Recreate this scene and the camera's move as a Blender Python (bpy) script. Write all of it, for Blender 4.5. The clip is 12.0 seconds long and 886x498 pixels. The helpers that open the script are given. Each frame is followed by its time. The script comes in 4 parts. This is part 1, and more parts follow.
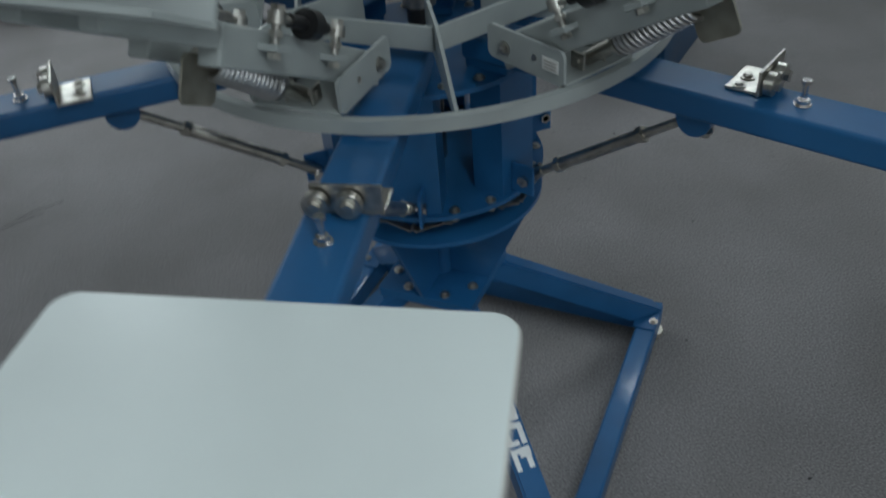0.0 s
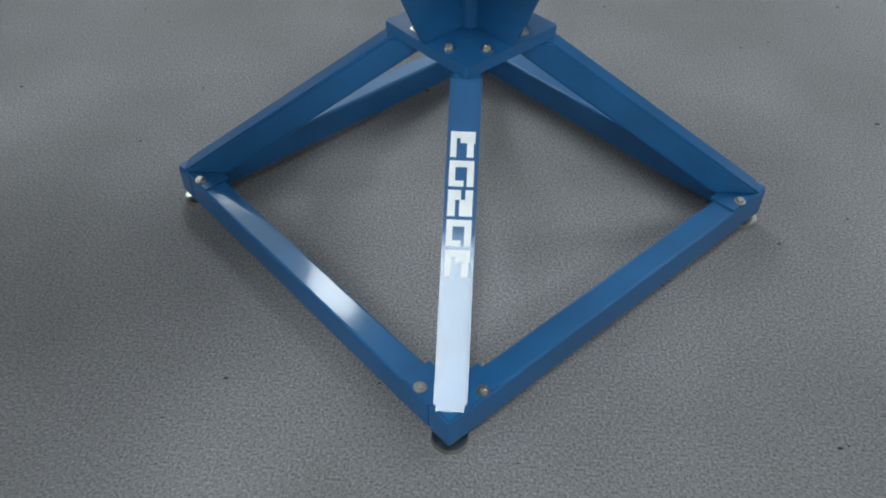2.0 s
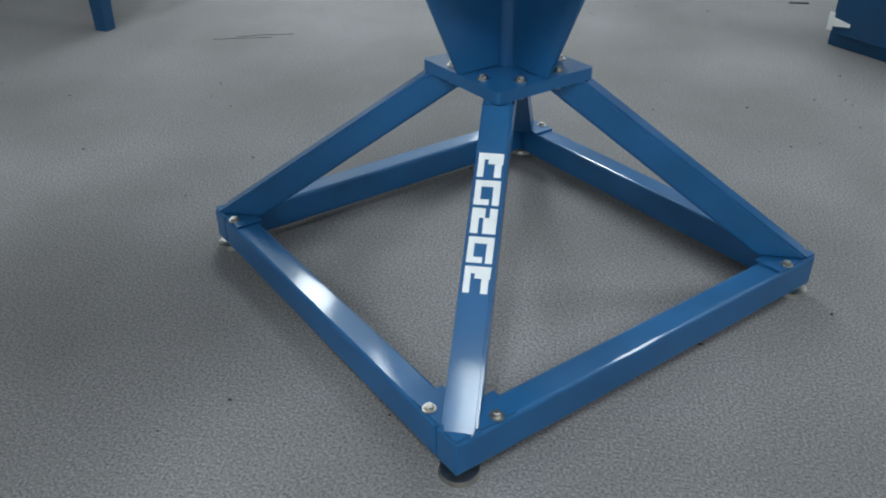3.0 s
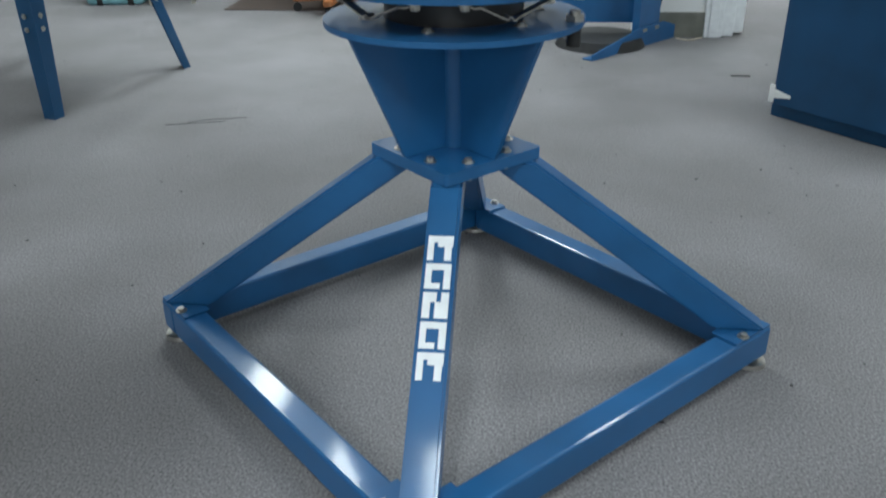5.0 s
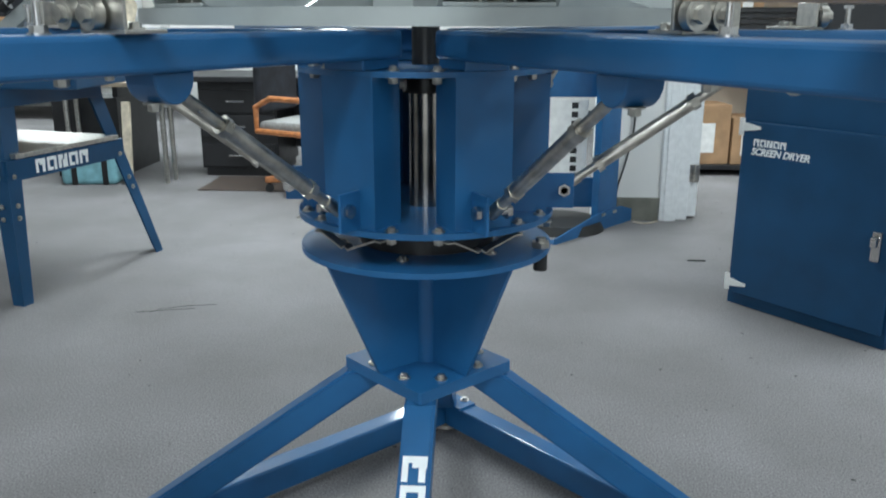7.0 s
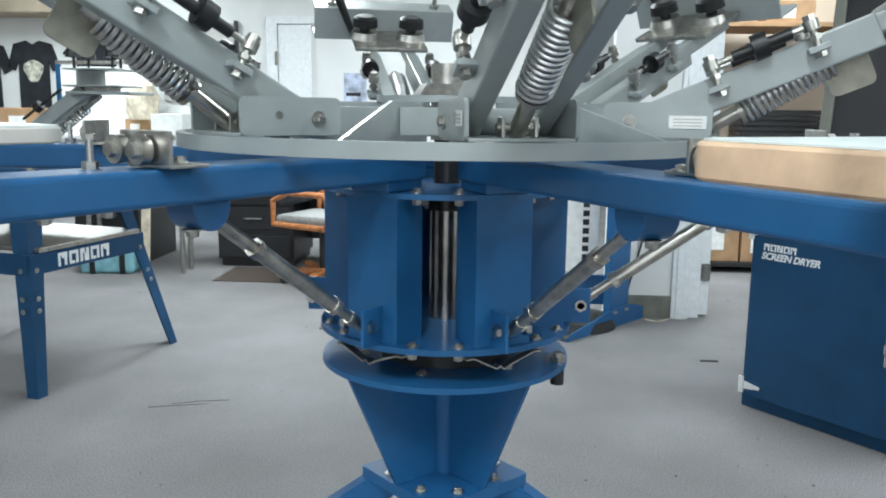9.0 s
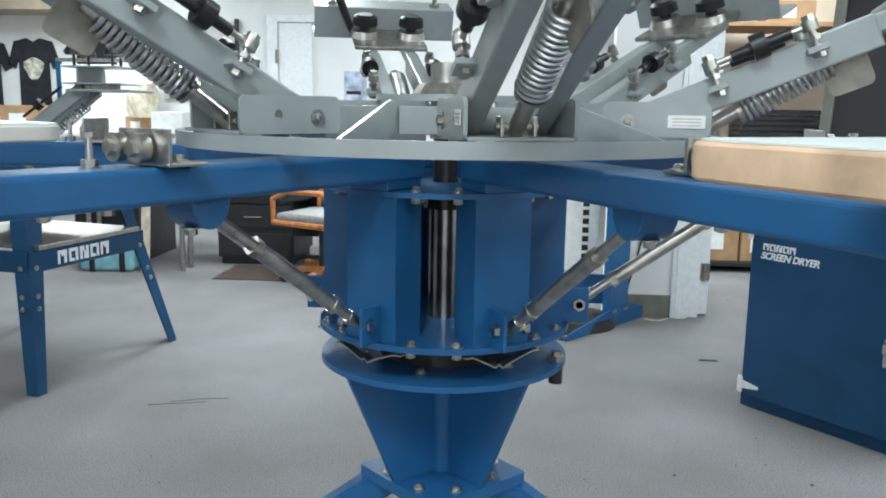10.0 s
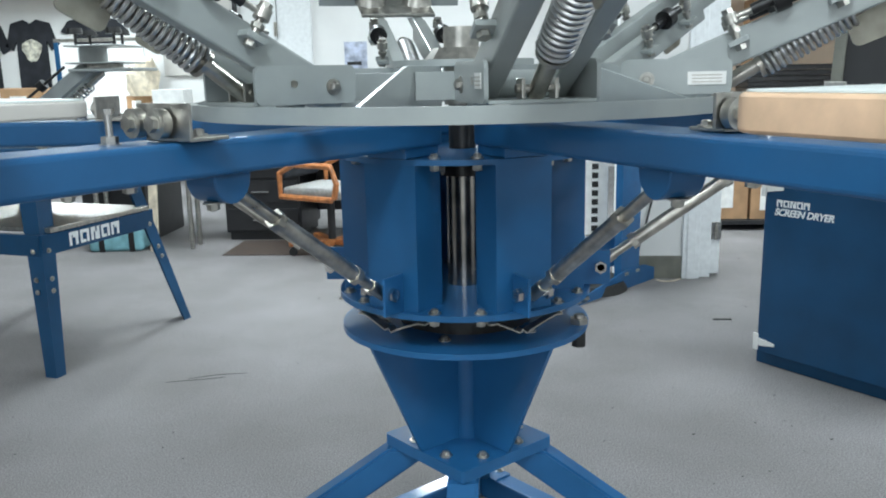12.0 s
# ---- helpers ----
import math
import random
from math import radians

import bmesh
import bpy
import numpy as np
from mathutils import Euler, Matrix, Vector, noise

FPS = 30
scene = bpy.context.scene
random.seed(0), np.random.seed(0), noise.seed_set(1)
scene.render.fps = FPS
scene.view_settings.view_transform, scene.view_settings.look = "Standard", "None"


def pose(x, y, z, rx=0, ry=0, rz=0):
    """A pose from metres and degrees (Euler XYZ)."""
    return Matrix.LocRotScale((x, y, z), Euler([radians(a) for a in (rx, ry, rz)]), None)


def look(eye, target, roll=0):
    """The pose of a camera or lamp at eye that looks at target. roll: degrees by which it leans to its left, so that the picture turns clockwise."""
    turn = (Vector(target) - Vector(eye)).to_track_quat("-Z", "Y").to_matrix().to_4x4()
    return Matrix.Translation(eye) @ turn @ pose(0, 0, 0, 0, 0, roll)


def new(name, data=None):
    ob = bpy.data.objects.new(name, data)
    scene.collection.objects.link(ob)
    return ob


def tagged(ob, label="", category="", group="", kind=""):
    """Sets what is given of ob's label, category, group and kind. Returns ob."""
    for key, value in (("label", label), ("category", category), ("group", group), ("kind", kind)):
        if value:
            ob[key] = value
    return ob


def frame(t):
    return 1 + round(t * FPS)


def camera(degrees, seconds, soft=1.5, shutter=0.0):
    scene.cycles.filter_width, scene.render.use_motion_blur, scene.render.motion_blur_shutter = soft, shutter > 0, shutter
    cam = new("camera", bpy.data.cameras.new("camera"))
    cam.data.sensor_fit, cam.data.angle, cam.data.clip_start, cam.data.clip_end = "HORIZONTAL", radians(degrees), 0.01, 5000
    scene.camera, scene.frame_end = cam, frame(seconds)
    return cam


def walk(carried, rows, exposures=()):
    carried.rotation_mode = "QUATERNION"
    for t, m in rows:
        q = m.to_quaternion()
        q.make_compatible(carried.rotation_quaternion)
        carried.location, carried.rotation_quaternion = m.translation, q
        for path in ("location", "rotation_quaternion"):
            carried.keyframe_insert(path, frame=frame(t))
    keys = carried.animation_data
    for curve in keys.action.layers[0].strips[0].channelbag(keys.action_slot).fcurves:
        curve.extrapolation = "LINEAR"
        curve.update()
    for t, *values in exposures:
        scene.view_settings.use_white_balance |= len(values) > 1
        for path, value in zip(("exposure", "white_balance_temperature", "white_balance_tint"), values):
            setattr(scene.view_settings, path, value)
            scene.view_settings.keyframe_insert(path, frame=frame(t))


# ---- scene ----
cam = camera(56.1, 12.0, soft=1.9, shutter=0.35)
PATH = [
    (0, (-0.429, -1.282, 1.497), (0.077, 0.218, 0.275), -5.0),
    (0.5, (-0.199, -1.369, 1.483), (-0.028, 0.075, 0.11), -2.2),
    (0.8, (-0.085, -1.355, 1.452), (-0.079, 0.072, 0.051), -2.2),
    (1, (-0.025, -1.339, 1.429), (-0.063, 0.07, 0.01), -2.8),
    (1.2, (0.014, -1.32, 1.402), (-0.096, 0.064, -0.037), -2.9),
    (1.5, (0.05, -1.311, 1.302), (-0.076, 0.07, -0.139), -1.6),
    (2, (0.041, -1.264, 1.089), (-0.06, 0.181, -0.29), -0.3),
    (2.5, (0.042, -1.298, 0.912), (-0.136, 0.329, -0.238), -0.1),
    (3, (0.113, -1.364, 0.872), (-0.163, 0.32, -0.171), -0.2),
    (3.2, (0.13, -1.376, 0.861), (-0.152, 0.318, -0.165), -0.6),
    (4.8, (0.134, -1.345, 0.865), (-0.057, 0.412, -0.072), -0.9),
    (5, (0.128, -1.331, 0.874), (-0.072, 0.449, -0.016), -0.7),
    (5.5, (0.125, -1.323, 0.903), (-0.062, 0.507, 0.117), -0.0),
    (6, (0.126, -1.326, 0.922), (-0.04, 0.533, 0.201), 0.3),
    (6.5, (0.117, -1.333, 0.949), (-0.03, 0.555, 0.308), 0.8),
    (7, (0.115, -1.335, 0.975), (-0.011, 0.588, 0.44), 0.1),
    (7.5, (0.106, -1.335, 0.993), (-0.014, 0.608, 0.535), 0.3),
    (9.5, (0.1, -1.362, 1.027), (-0.059, 0.605, 0.703), 0.8),
    (10, (0.102, -1.359, 1.025), (-0.051, 0.607, 0.689), 0.9),
    (10.5, (0.109, -1.347, 1.02), (-0.037, 0.614, 0.657), -0.1),
    (11, (0.103, -1.35, 1.022), (-0.045, 0.609, 0.648), -0.9),
    (11.5, (0.096, -1.355, 1.029), (-0.066, 0.602, 0.65), -1.2),
    (12, (0.079, -1.353, 1.021), (-0.086, 0.597, 0.612), -1.2),
]
EXPOSURES = [(0.0, -0.97), (0.5, -0.84), (1.0, -0.34), (1.5, -0.06), (2.0, -0.02), (2.5, 0.0), (5.0, 0.1), (6.5, 0.2), (7.5, 0.32), (9.5, 0.47), (10.5, 0.34), (12.0, 0.42)]
walk(cam, [(t, look(eye, target, roll)) for t, eye, target, roll in PATH], EXPOSURES)

# ---- light: fluorescent ceiling fittings and an added fill from behind the camera ----
world = bpy.data.worlds.new("room_air")
world.use_nodes = True
world.node_tree.nodes["Background"].inputs[0].default_value = (0.8, 0.9, 1.0, 1)
world.node_tree.nodes["Background"].inputs[1].default_value = 0.015
scene.world = world


def area_lamp(name, x, y, z, sx, sy, watts, colour, rx=0, rz=0):
    lamp = bpy.data.lights.new(name, "AREA")
    lamp.shape, lamp.size, lamp.size_y, lamp.energy, lamp.color = "RECTANGLE", sx, sy, watts, colour
    ob = new(name, lamp)
    ob.matrix_world = pose(x, y, z, rx, 0, rz)
    return ob


CEILING = 2.75
FITTINGS = [(-0.14, -2.1, 1.0), (2.6, -2.2, 1.0), (-2.9, -1.2, 1.0), (-0.85, 2.5, 1.0), (-1.6, 3.5, 1.0), (1.9, 1.2, 1.0), (-4.2, 6.2, 1.75), (-0.6, 5.9, 1.6), (1.5, 3.6, 1.1)]
for fx, fy, share in FITTINGS:
    area_lamp("tube_light", fx, fy, CEILING - 0.085, 0.3, 1.2, 36 * share, (0.81, 0.94, 1.0))
# broad bluish fill lamp added behind the camera; no window is built there
area_lamp("rear_fill", -0.6, -4.3, 1.6, 3.0, 1.5, 23, (0.86, 0.94, 1.0), rx=90)


# ---- materials ----
def material(name, colour, rough=0.5, metal=0.0, vary=0.06, scale=20.0, bump=0.0, bump_scale=200.0, coat=0.0, detail=6.0, stain=0.0, spec=0.5):
    mat = bpy.data.materials.new(name)
    mat.use_nodes = True
    nodes, links = mat.node_tree.nodes, mat.node_tree.links
    shader = nodes["Principled BSDF"]
    shader.inputs["Roughness"].default_value = rough
    shader.inputs["Metallic"].default_value = metal
    shader.inputs["Coat Weight"].default_value = coat
    shader.inputs["Coat Roughness"].default_value = 0.09
    shader.inputs["Specular IOR Level"].default_value = spec
    coords = nodes.new("ShaderNodeTexCoord")
    noise_a = nodes.new("ShaderNodeTexNoise")
    noise_a.inputs["Scale"].default_value, noise_a.inputs["Detail"].default_value = scale, detail
    links.new(coords.outputs["Object"], noise_a.inputs["Vector"])
    ramp = nodes.new("ShaderNodeValToRGB")
    low = [max(0.0, c * (1 - 2.2 * vary)) for c in colour]
    high = [min(1.0, c * (1 + 2.2 * vary)) for c in colour]
    ramp.color_ramp.elements[0].position, ramp.color_ramp.elements[1].position = 0.3, 0.7
    ramp.color_ramp.elements[0].color, ramp.color_ramp.elements[1].color = (*low, 1), (*high, 1)
    links.new(noise_a.outputs["Fac"], ramp.inputs["Fac"])
    out = ramp.outputs["Color"]
    if stain:
        noise_b = nodes.new("ShaderNodeTexNoise")
        noise_b.inputs["Scale"].default_value, noise_b.inputs["Detail"].default_value = 1.7, 4.0
        links.new(coords.outputs["Object"], noise_b.inputs["Vector"])
        ramp_b = nodes.new("ShaderNodeValToRGB")
        ramp_b.color_ramp.elements[0].position, ramp_b.color_ramp.elements[1].position = 0.35, 0.65
        ramp_b.color_ramp.elements[0].color = (1 - stain, 1 - stain, 1 - stain * 1.1, 1)
        ramp_b.color_ramp.elements[1].color = (1, 1, 1, 1)
        links.new(noise_b.outputs["Fac"], ramp_b.inputs["Fac"])
        mix = nodes.new("ShaderNodeMix")
        mix.data_type, mix.blend_type = "RGBA", "MULTIPLY"
        mix.inputs["Factor"].default_value = 1.0
        links.new(out, mix.inputs["A"])
        links.new(ramp_b.outputs["Color"], mix.inputs["B"])
        out = mix.outputs["Result"]
    links.new(out, shader.inputs["Base Color"])
    rough_map = nodes.new("ShaderNodeMapRange")
    rough_map.inputs["To Min"].default_value, rough_map.inputs["To Max"].default_value = max(0.02, rough * 0.8), min(1.0, rough * 1.25)
    links.new(noise_a.outputs["Fac"], rough_map.inputs["Value"])
    links.new(rough_map.outputs["Result"], shader.inputs["Roughness"])
    if bump:
        noise_c = nodes.new("ShaderNodeTexNoise")
        noise_c.inputs["Scale"].default_value, noise_c.inputs["Detail"].default_value = bump_scale, 3.0
        links.new(coords.outputs["Object"], noise_c.inputs["Vector"])
        relief = nodes.new("ShaderNodeBump")
        relief.inputs["Strength"].default_value, relief.inputs["Distance"].default_value = bump, 0.004
        links.new(noise_c.outputs["Fac"], relief.inputs["Height"])
        links.new(relief.outputs["Normal"], shader.inputs["Normal"])
    return mat


BLUE = material("blue_enamel", (0.016, 0.114, 0.285), 0.42, vary=0.06, scale=9, bump=0.02, bump_scale=300, coat=0.42, stain=0.14, spec=0.25)
NAVY = material("navy_enamel", (0.006, 0.058, 0.14), 0.5, vary=0.06, scale=7, bump=0.02, bump_scale=300, coat=0.3, stain=0.1, spec=0.25)
GREY = material("grey_enamel", (0.345, 0.375, 0.372), 0.36, vary=0.04, scale=14, bump=0.02, bump_scale=400, coat=0.25, stain=0.1, spec=0.4)
STEEL = material("zinc_steel", (0.47, 0.455, 0.42), 0.36, 1.0, vary=0.12, scale=60, bump=0.05)
CHROME = material("polished_steel", (0.62, 0.61, 0.60), 0.2, 1.0, vary=0.05, scale=40)
SHAFT = material("ground_steel_shaft", (0.36, 0.34, 0.32), 0.22, 1.0, vary=0.12, scale=30)
SPRING = material("zinc_spring_wire", (0.60, 0.60, 0.60), 0.33, 1.0, vary=0.06, scale=60)
ROD = material("dull_steel_rod", (0.5, 0.475, 0.43), 0.3, 1.0, vary=0.12, scale=50, bump=0.06)
DULL = material("dull_zinc_plate", (0.3, 0.285, 0.24), 0.5, 0.7, vary=0.12, scale=30)
BLACK = material("black_plastic", (0.012, 0.012, 0.013), 0.38, vary=0.15, scale=30)
RUBBER = material("black_rubber", (0.02, 0.02, 0.02), 0.7, vary=0.2, scale=40)
WHITE = material("white_laminate", (0.74, 0.80, 0.79), 0.3, vary=0.015, scale=5, stain=0.05)
LETTER = material("white_vinyl", (0.82, 0.84, 0.85), 0.35, vary=0.03, scale=30)
WOOD = material("maple_edge", (0.66, 0.45, 0.30), 0.45, vary=0.12, scale=26, bump=0.06, stain=0.12)
ORANGE_WOOD = material("orange_varnished_wood", (0.45, 0.17, 0.06), 0.35, vary=0.18, scale=18)
WALL = material("white_wall_paint", (0.78, 0.78, 0.77), 0.6, vary=0.02, scale=3, bump=0.05, bump_scale=70, stain=0.05)
TAN = material("tan_board", (0.33, 0.27, 0.20), 0.7, vary=0.1, scale=4)
PALE_BOARD = material("pale_board", (0.52, 0.5, 0.47), 0.7, vary=0.06, scale=5)
CARD = material("brown_cardboard", (0.40, 0.24, 0.13), 0.75, vary=0.08, scale=9, stain=0.1)
CREAM = material("cream_fabric", (0.62, 0.54, 0.42), 0.85, vary=0.12, scale=20)
BLACK_METAL = material("black_furniture_enamel", (0.018, 0.018, 0.02), 0.45, vary=0.1, scale=10)
SHIRT = material("black_cotton", (0.016, 0.018, 0.024), 0.9, vary=0.25, scale=12, bump=0.2, bump_scale=40)
PAPER = material("white_paper", (0.8, 0.8, 0.78), 0.6, vary=0.04, scale=20)
VINYL = material("grey_vinyl_base", (0.20, 0.20, 0.17), 0.55, vary=0.12, scale=9, stain=0.15)
TEAL = material("teal_cloth", (0.22, 0.46, 0.52), 0.8, vary=0.1, scale=15)
CEIL = material("ceiling_tile_white", (0.75, 0.75, 0.72), 0.8, vary=0.04, scale=30, bump=0.1)
PRINT_PALE = material("pale_print", (0.5, 0.48, 0.4), 0.8, vary=0.3, scale=25)


CARPET = material("grey_loop_carpet", (0.216, 0.206, 0.211), 0.97, vary=0.24, scale=230, bump=0.012, bump_scale=400, detail=5.0, stain=0.26)
GLOW = bpy.data.materials.new("tube_diffuser")
GLOW.use_nodes = True
glow_shader = GLOW.node_tree.nodes["Principled BSDF"]
glow_shader.inputs["Base Color"].default_value = (0.9, 0.9, 0.9, 1)
glow_shader.inputs["Emission Color"].default_value = (0.95, 1.0, 0.98, 1)
glow_shader.inputs["Emission Strength"].default_value = 6.0


# ---- mesh helpers ----
I4 = Matrix.Identity(4)


def box(bm, x0, x1, y0, y1, z0, z1, bevel=0.0, m=I4, seg=2):
    mid = Matrix.Translation(((x0 + x1) / 2, (y0 + y1) / 2, (z0 + z1) / 2)) @ Matrix.Diagonal((x1 - x0, y1 - y0, z1 - z0, 1))
    made = bmesh.ops.create_cube(bm, size=1, matrix=m @ mid)["verts"]
    if bevel:
        edges = list({e for v in made for e in v.link_edges})
        bmesh.ops.bevel(bm, geom=edges, offset=bevel, segments=seg, affect="EDGES", profile=0.5)
    return bm


def rod(bm, p0, p1, r, seg=14, r2=None, m=I4):
    p0, p1 = Vector(p0), Vector(p1)
    d = p1 - p0
    turn = d.to_track_quat("Z", "Y").to_matrix().to_4x4()
    bmesh.ops.create_cone(bm, cap_ends=True, segments=seg, radius1=r, radius2=r if r2 is None else r2, depth=d.length, matrix=m @ Matrix.Translation((p0 + p1) / 2) @ turn)
    return bm


def beam(bm, p0, p1, w, h, bevel=0.004, m=I4):
    """A square tube from p0 to p1 (its axis), w wide across, h high."""
    p0, p1 = Vector(p0), Vector(p1)
    d = (p1 - p0).normalized()
    side = d.cross(Vector((0, 0, 1))).normalized()
    up = side.cross(d)
    t = Matrix((d, side, up)).transposed().to_4x4()
    return box(bm, 0, (p1 - p0).length, -w / 2, w / 2, -h / 2, h / 2, bevel, m @ Matrix.Translation(p0) @ t)


def prism(bm, pts, thick, m=I4):
    """A flat plate of outline pts (x, y) extruded along z by thick."""
    low = [bm.verts.new(m @ Vector((x, y, 0))) for x, y in pts]
    high = [bm.verts.new(m @ Vector((x, y, thick))) for x, y in pts]
    bm.faces.new(low[::-1])
    bm.faces.new(high)
    for i in range(len(pts)):
        j = (i + 1) % len(pts)
        bm.faces.new((low[i], low[j], high[j], high[i]))
    return bm


def sweep(bm, pts, r, seg=8):
    """A round wire along the points."""
    pts = [Vector(p) for p in pts]
    rings = []
    up = Vector((0.123, 0.456, 0.88)).normalized()
    for i, p in enumerate(pts):
        d = (pts[min(i + 1, len(pts) - 1)] - pts[max(i - 1, 0)]).normalized()
        a = d.cross(up).normalized()
        b = d.cross(a).normalized()
        up = (up - d * up.dot(d)).normalized()
        rings.append([bm.verts.new(p + r * (math.cos(k * 2 * math.pi / seg) * a + math.sin(k * 2 * math.pi / seg) * b)) for k in range(seg)])
    for s, t in zip(rings, rings[1:]):
        for k in range(seg):
            bm.faces.new((s[k], s[(k + 1) % seg], t[(k + 1) % seg], t[k]))
    bm.faces.new(rings[0][::-1])
    bm.faces.new(rings[-1])
    return bm


def helix(p0, p1, r, turns, per=14):
    p0, p1 = Vector(p0), Vector(p1)
    d = p1 - p0
    q = d.to_track_quat("Z", "Y").to_matrix()
    n = int(turns * per)
    return [p0 + d * (i / n) + q @ Vector((r * math.cos(2 * math.pi * i / per), r * math.sin(2 * math.pi * i / per), 0)) for i in range(n + 1)]


def round_rect(w, h, r, seg=5):
    """Outline of a rectangle w by h with round corners, about its centre."""
    pts = []
    for cx, cy, a0 in ((w / 2 - r, h / 2 - r, 0), (-w / 2 + r, h / 2 - r, 90), (-w / 2 + r, -h / 2 + r, 180), (w / 2 - r, -h / 2 + r, 270)):
        for k in range(seg + 1):
            a = radians(a0 + 90 * k / seg)
            pts.append((cx + r * math.cos(a), cy + r * math.sin(a)))
    return pts


def circle(r, n=48):
    return [(r * math.cos(2 * math.pi * k / n), r * math.sin(2 * math.pi * k / n)) for k in range(n)]


def hoop(bm, r0, r1, z0, z1, n=96):
    """A rolled bar: a ring of rectangular section."""
    rows = [[bm.verts.new((r * math.cos(2 * math.pi * k / n), r * math.sin(2 * math.pi * k / n), z)) for k in range(n)] for r, z in ((r0, z0), (r1, z0), (r1, z1), (r0, z1))]
    for a in range(4):
        s, t = rows[a], rows[(a + 1) % 4]
        for k in range(n):
            bm.faces.new((s[k], s[(k + 1) % n], t[(k + 1) % n], t[k]))
    return bm


def finish(bm, name, mat):
    bmesh.ops.recalc_face_normals(bm, faces=bm.faces)
    bm.normal_update()
    for e in bm.edges:
        if len(e.link_faces) == 2:
            a, b = e.link_faces
            turn = a.normal.angle(b.normal, 0.0)
            sizes = sorted((a.calc_area(), b.calc_area()))
            # a bevel strip shades by itself, the broad face beside it stays flat
            e.smooth = turn < radians(32) and not (turn > radians(8) and sizes[1] > 5 * sizes[0])
    for f in bm.faces:
        f.smooth = sum(e.smooth and len(e.link_faces) == 2 and e.calc_face_angle(0.0) > 0.02 for e in f.edges) >= 2
    me = bpy.data.meshes.new(name)
    bm.to_mesh(me)
    bm.free()
    me.materials.append(mat)
    return me


def part(name, bm, mat, parent=None, label="", m=I4):
    """Links a bmesh (or a mesh already made) as one mesh object under its thing or part."""
    me = finish(bm, name, mat) if isinstance(bm, bmesh.types.BMesh) else bm
    ob = new(name, me)
    ob.parent = parent
    ob.matrix_basis = m
    if label:
        ob["label"] = label
    return ob


def thing(name, label, category, group="", m=I4):
    ob = new(name)
    ob.empty_display_size = 0.1
    ob.matrix_basis = m
    return tagged(ob, label, category, group)


def B():
    return bmesh.new()


def turn_z(deg):
    return Matrix.Rotation(radians(deg), 4, "Z")


def plan(k):
    """Sets a group of things drawn at another scale into the room: k times the size, about the viewing side of the press."""
    return Matrix.Translation((0.1, -1.36, 0)) @ turn_z(0.43) @ Matrix.Scale(k, 4) @ Matrix.Translation((-0.101, 1.423, 0))


STAND_PLAN, DRYER_PLAN, PANEL_PLAN, WALL_PLAN = plan(0.9), plan(0.915), plan(0.857), plan(0.855)
DESK_PLAN, STORE_PLAN = plan(0.827), plan(0.815)
FAR_PLAN = Matrix.Translation((-0.096, 0.419, -0.55)) @ Matrix.Scale(1.25, 4)

# ---- the room ----
FAR, NEAR, LEFT, RIGHT = 7.92, -4.5, -7.6, 4.8
BACK = 6.0  # the far wall in its own plan
floor = part("floor", box(B(), LEFT, RIGHT, NEAR, FAR, -0.12, 0.0), CARPET)
tagged(floor, "grey loop-pile carpet with faint stains", "floor", kind="structure")
tagged(part("ceiling", box(B(), LEFT, RIGHT, NEAR, FAR, CEILING, CEILING + 0.1), CEIL), "white suspended ceiling", "ceiling", kind="structure")
for nm, dims in (("wall_north", (LEFT - 0.1, RIGHT + 0.1, FAR, FAR + 0.12)), ("wall_west", (LEFT - 0.12, LEFT, NEAR, FAR)), ("wall_east", (RIGHT, RIGHT + 0.12, NEAR, FAR)), ("wall_south", (LEFT - 0.1, RIGHT + 0.1, NEAR - 0.12, NEAR))):
    tagged(part(nm, box(B(), *dims, 0.0, CEILING), WALL), "plain white painted wall", "wall", kind="structure")
for fx, fy, share in FITTINGS:
    lampthing = thing("ceiling_light", "long white fluorescent ceiling fitting", "ceiling light", "ceiling lights", pose(fx, fy, CEILING))
    part("housing", box(B(), -0.17, 0.17, -0.63, 0.63, -0.07, 0.0, 0.01), WALL, lampthing)
    part("diffuser", box(B(), -0.15, 0.15, -0.6, 0.6, -0.08, -0.071), GLOW, lampthing)

# ---- the press ----
press = thing("screen_printing_press", "blue and grey six-station manual screen printing press on carpet", "printing press")
D, TOPZ, TUBE, RAIL_H = 0.572, 0.078, 0.048, 0.06


def bolt_mesh(r=0.008, h=0.007):
    bm = B()
    rod(bm, (0, 0, 0), (0, 0, 0.0018), r * 1.55, 18)
    rod(bm, (0, 0, 0.0018), (0, 0, h), r, 6)
    rod(bm, (0, 0, h), (0, 0, h + 0.0012), r * 0.8, 6, r * 0.6)
    return finish(bm, "bolt", STEEL)


BOLT = bolt_mesh(0.0068, 0.007)
SMALL_BOLT = bolt_mesh(0.0062, 0.006)
NUT = bolt_mesh(0.0075, 0.009)


def put_bolt(parent, p, n=(0, 0, 1), mesh=None, name="bolt"):
    q = Vector(n).to_track_quat("Z", "Y").to_matrix().to_4x4()
    return part(name, mesh or BOLT, STEEL, parent, "", Matrix.Translation(p) @ q)


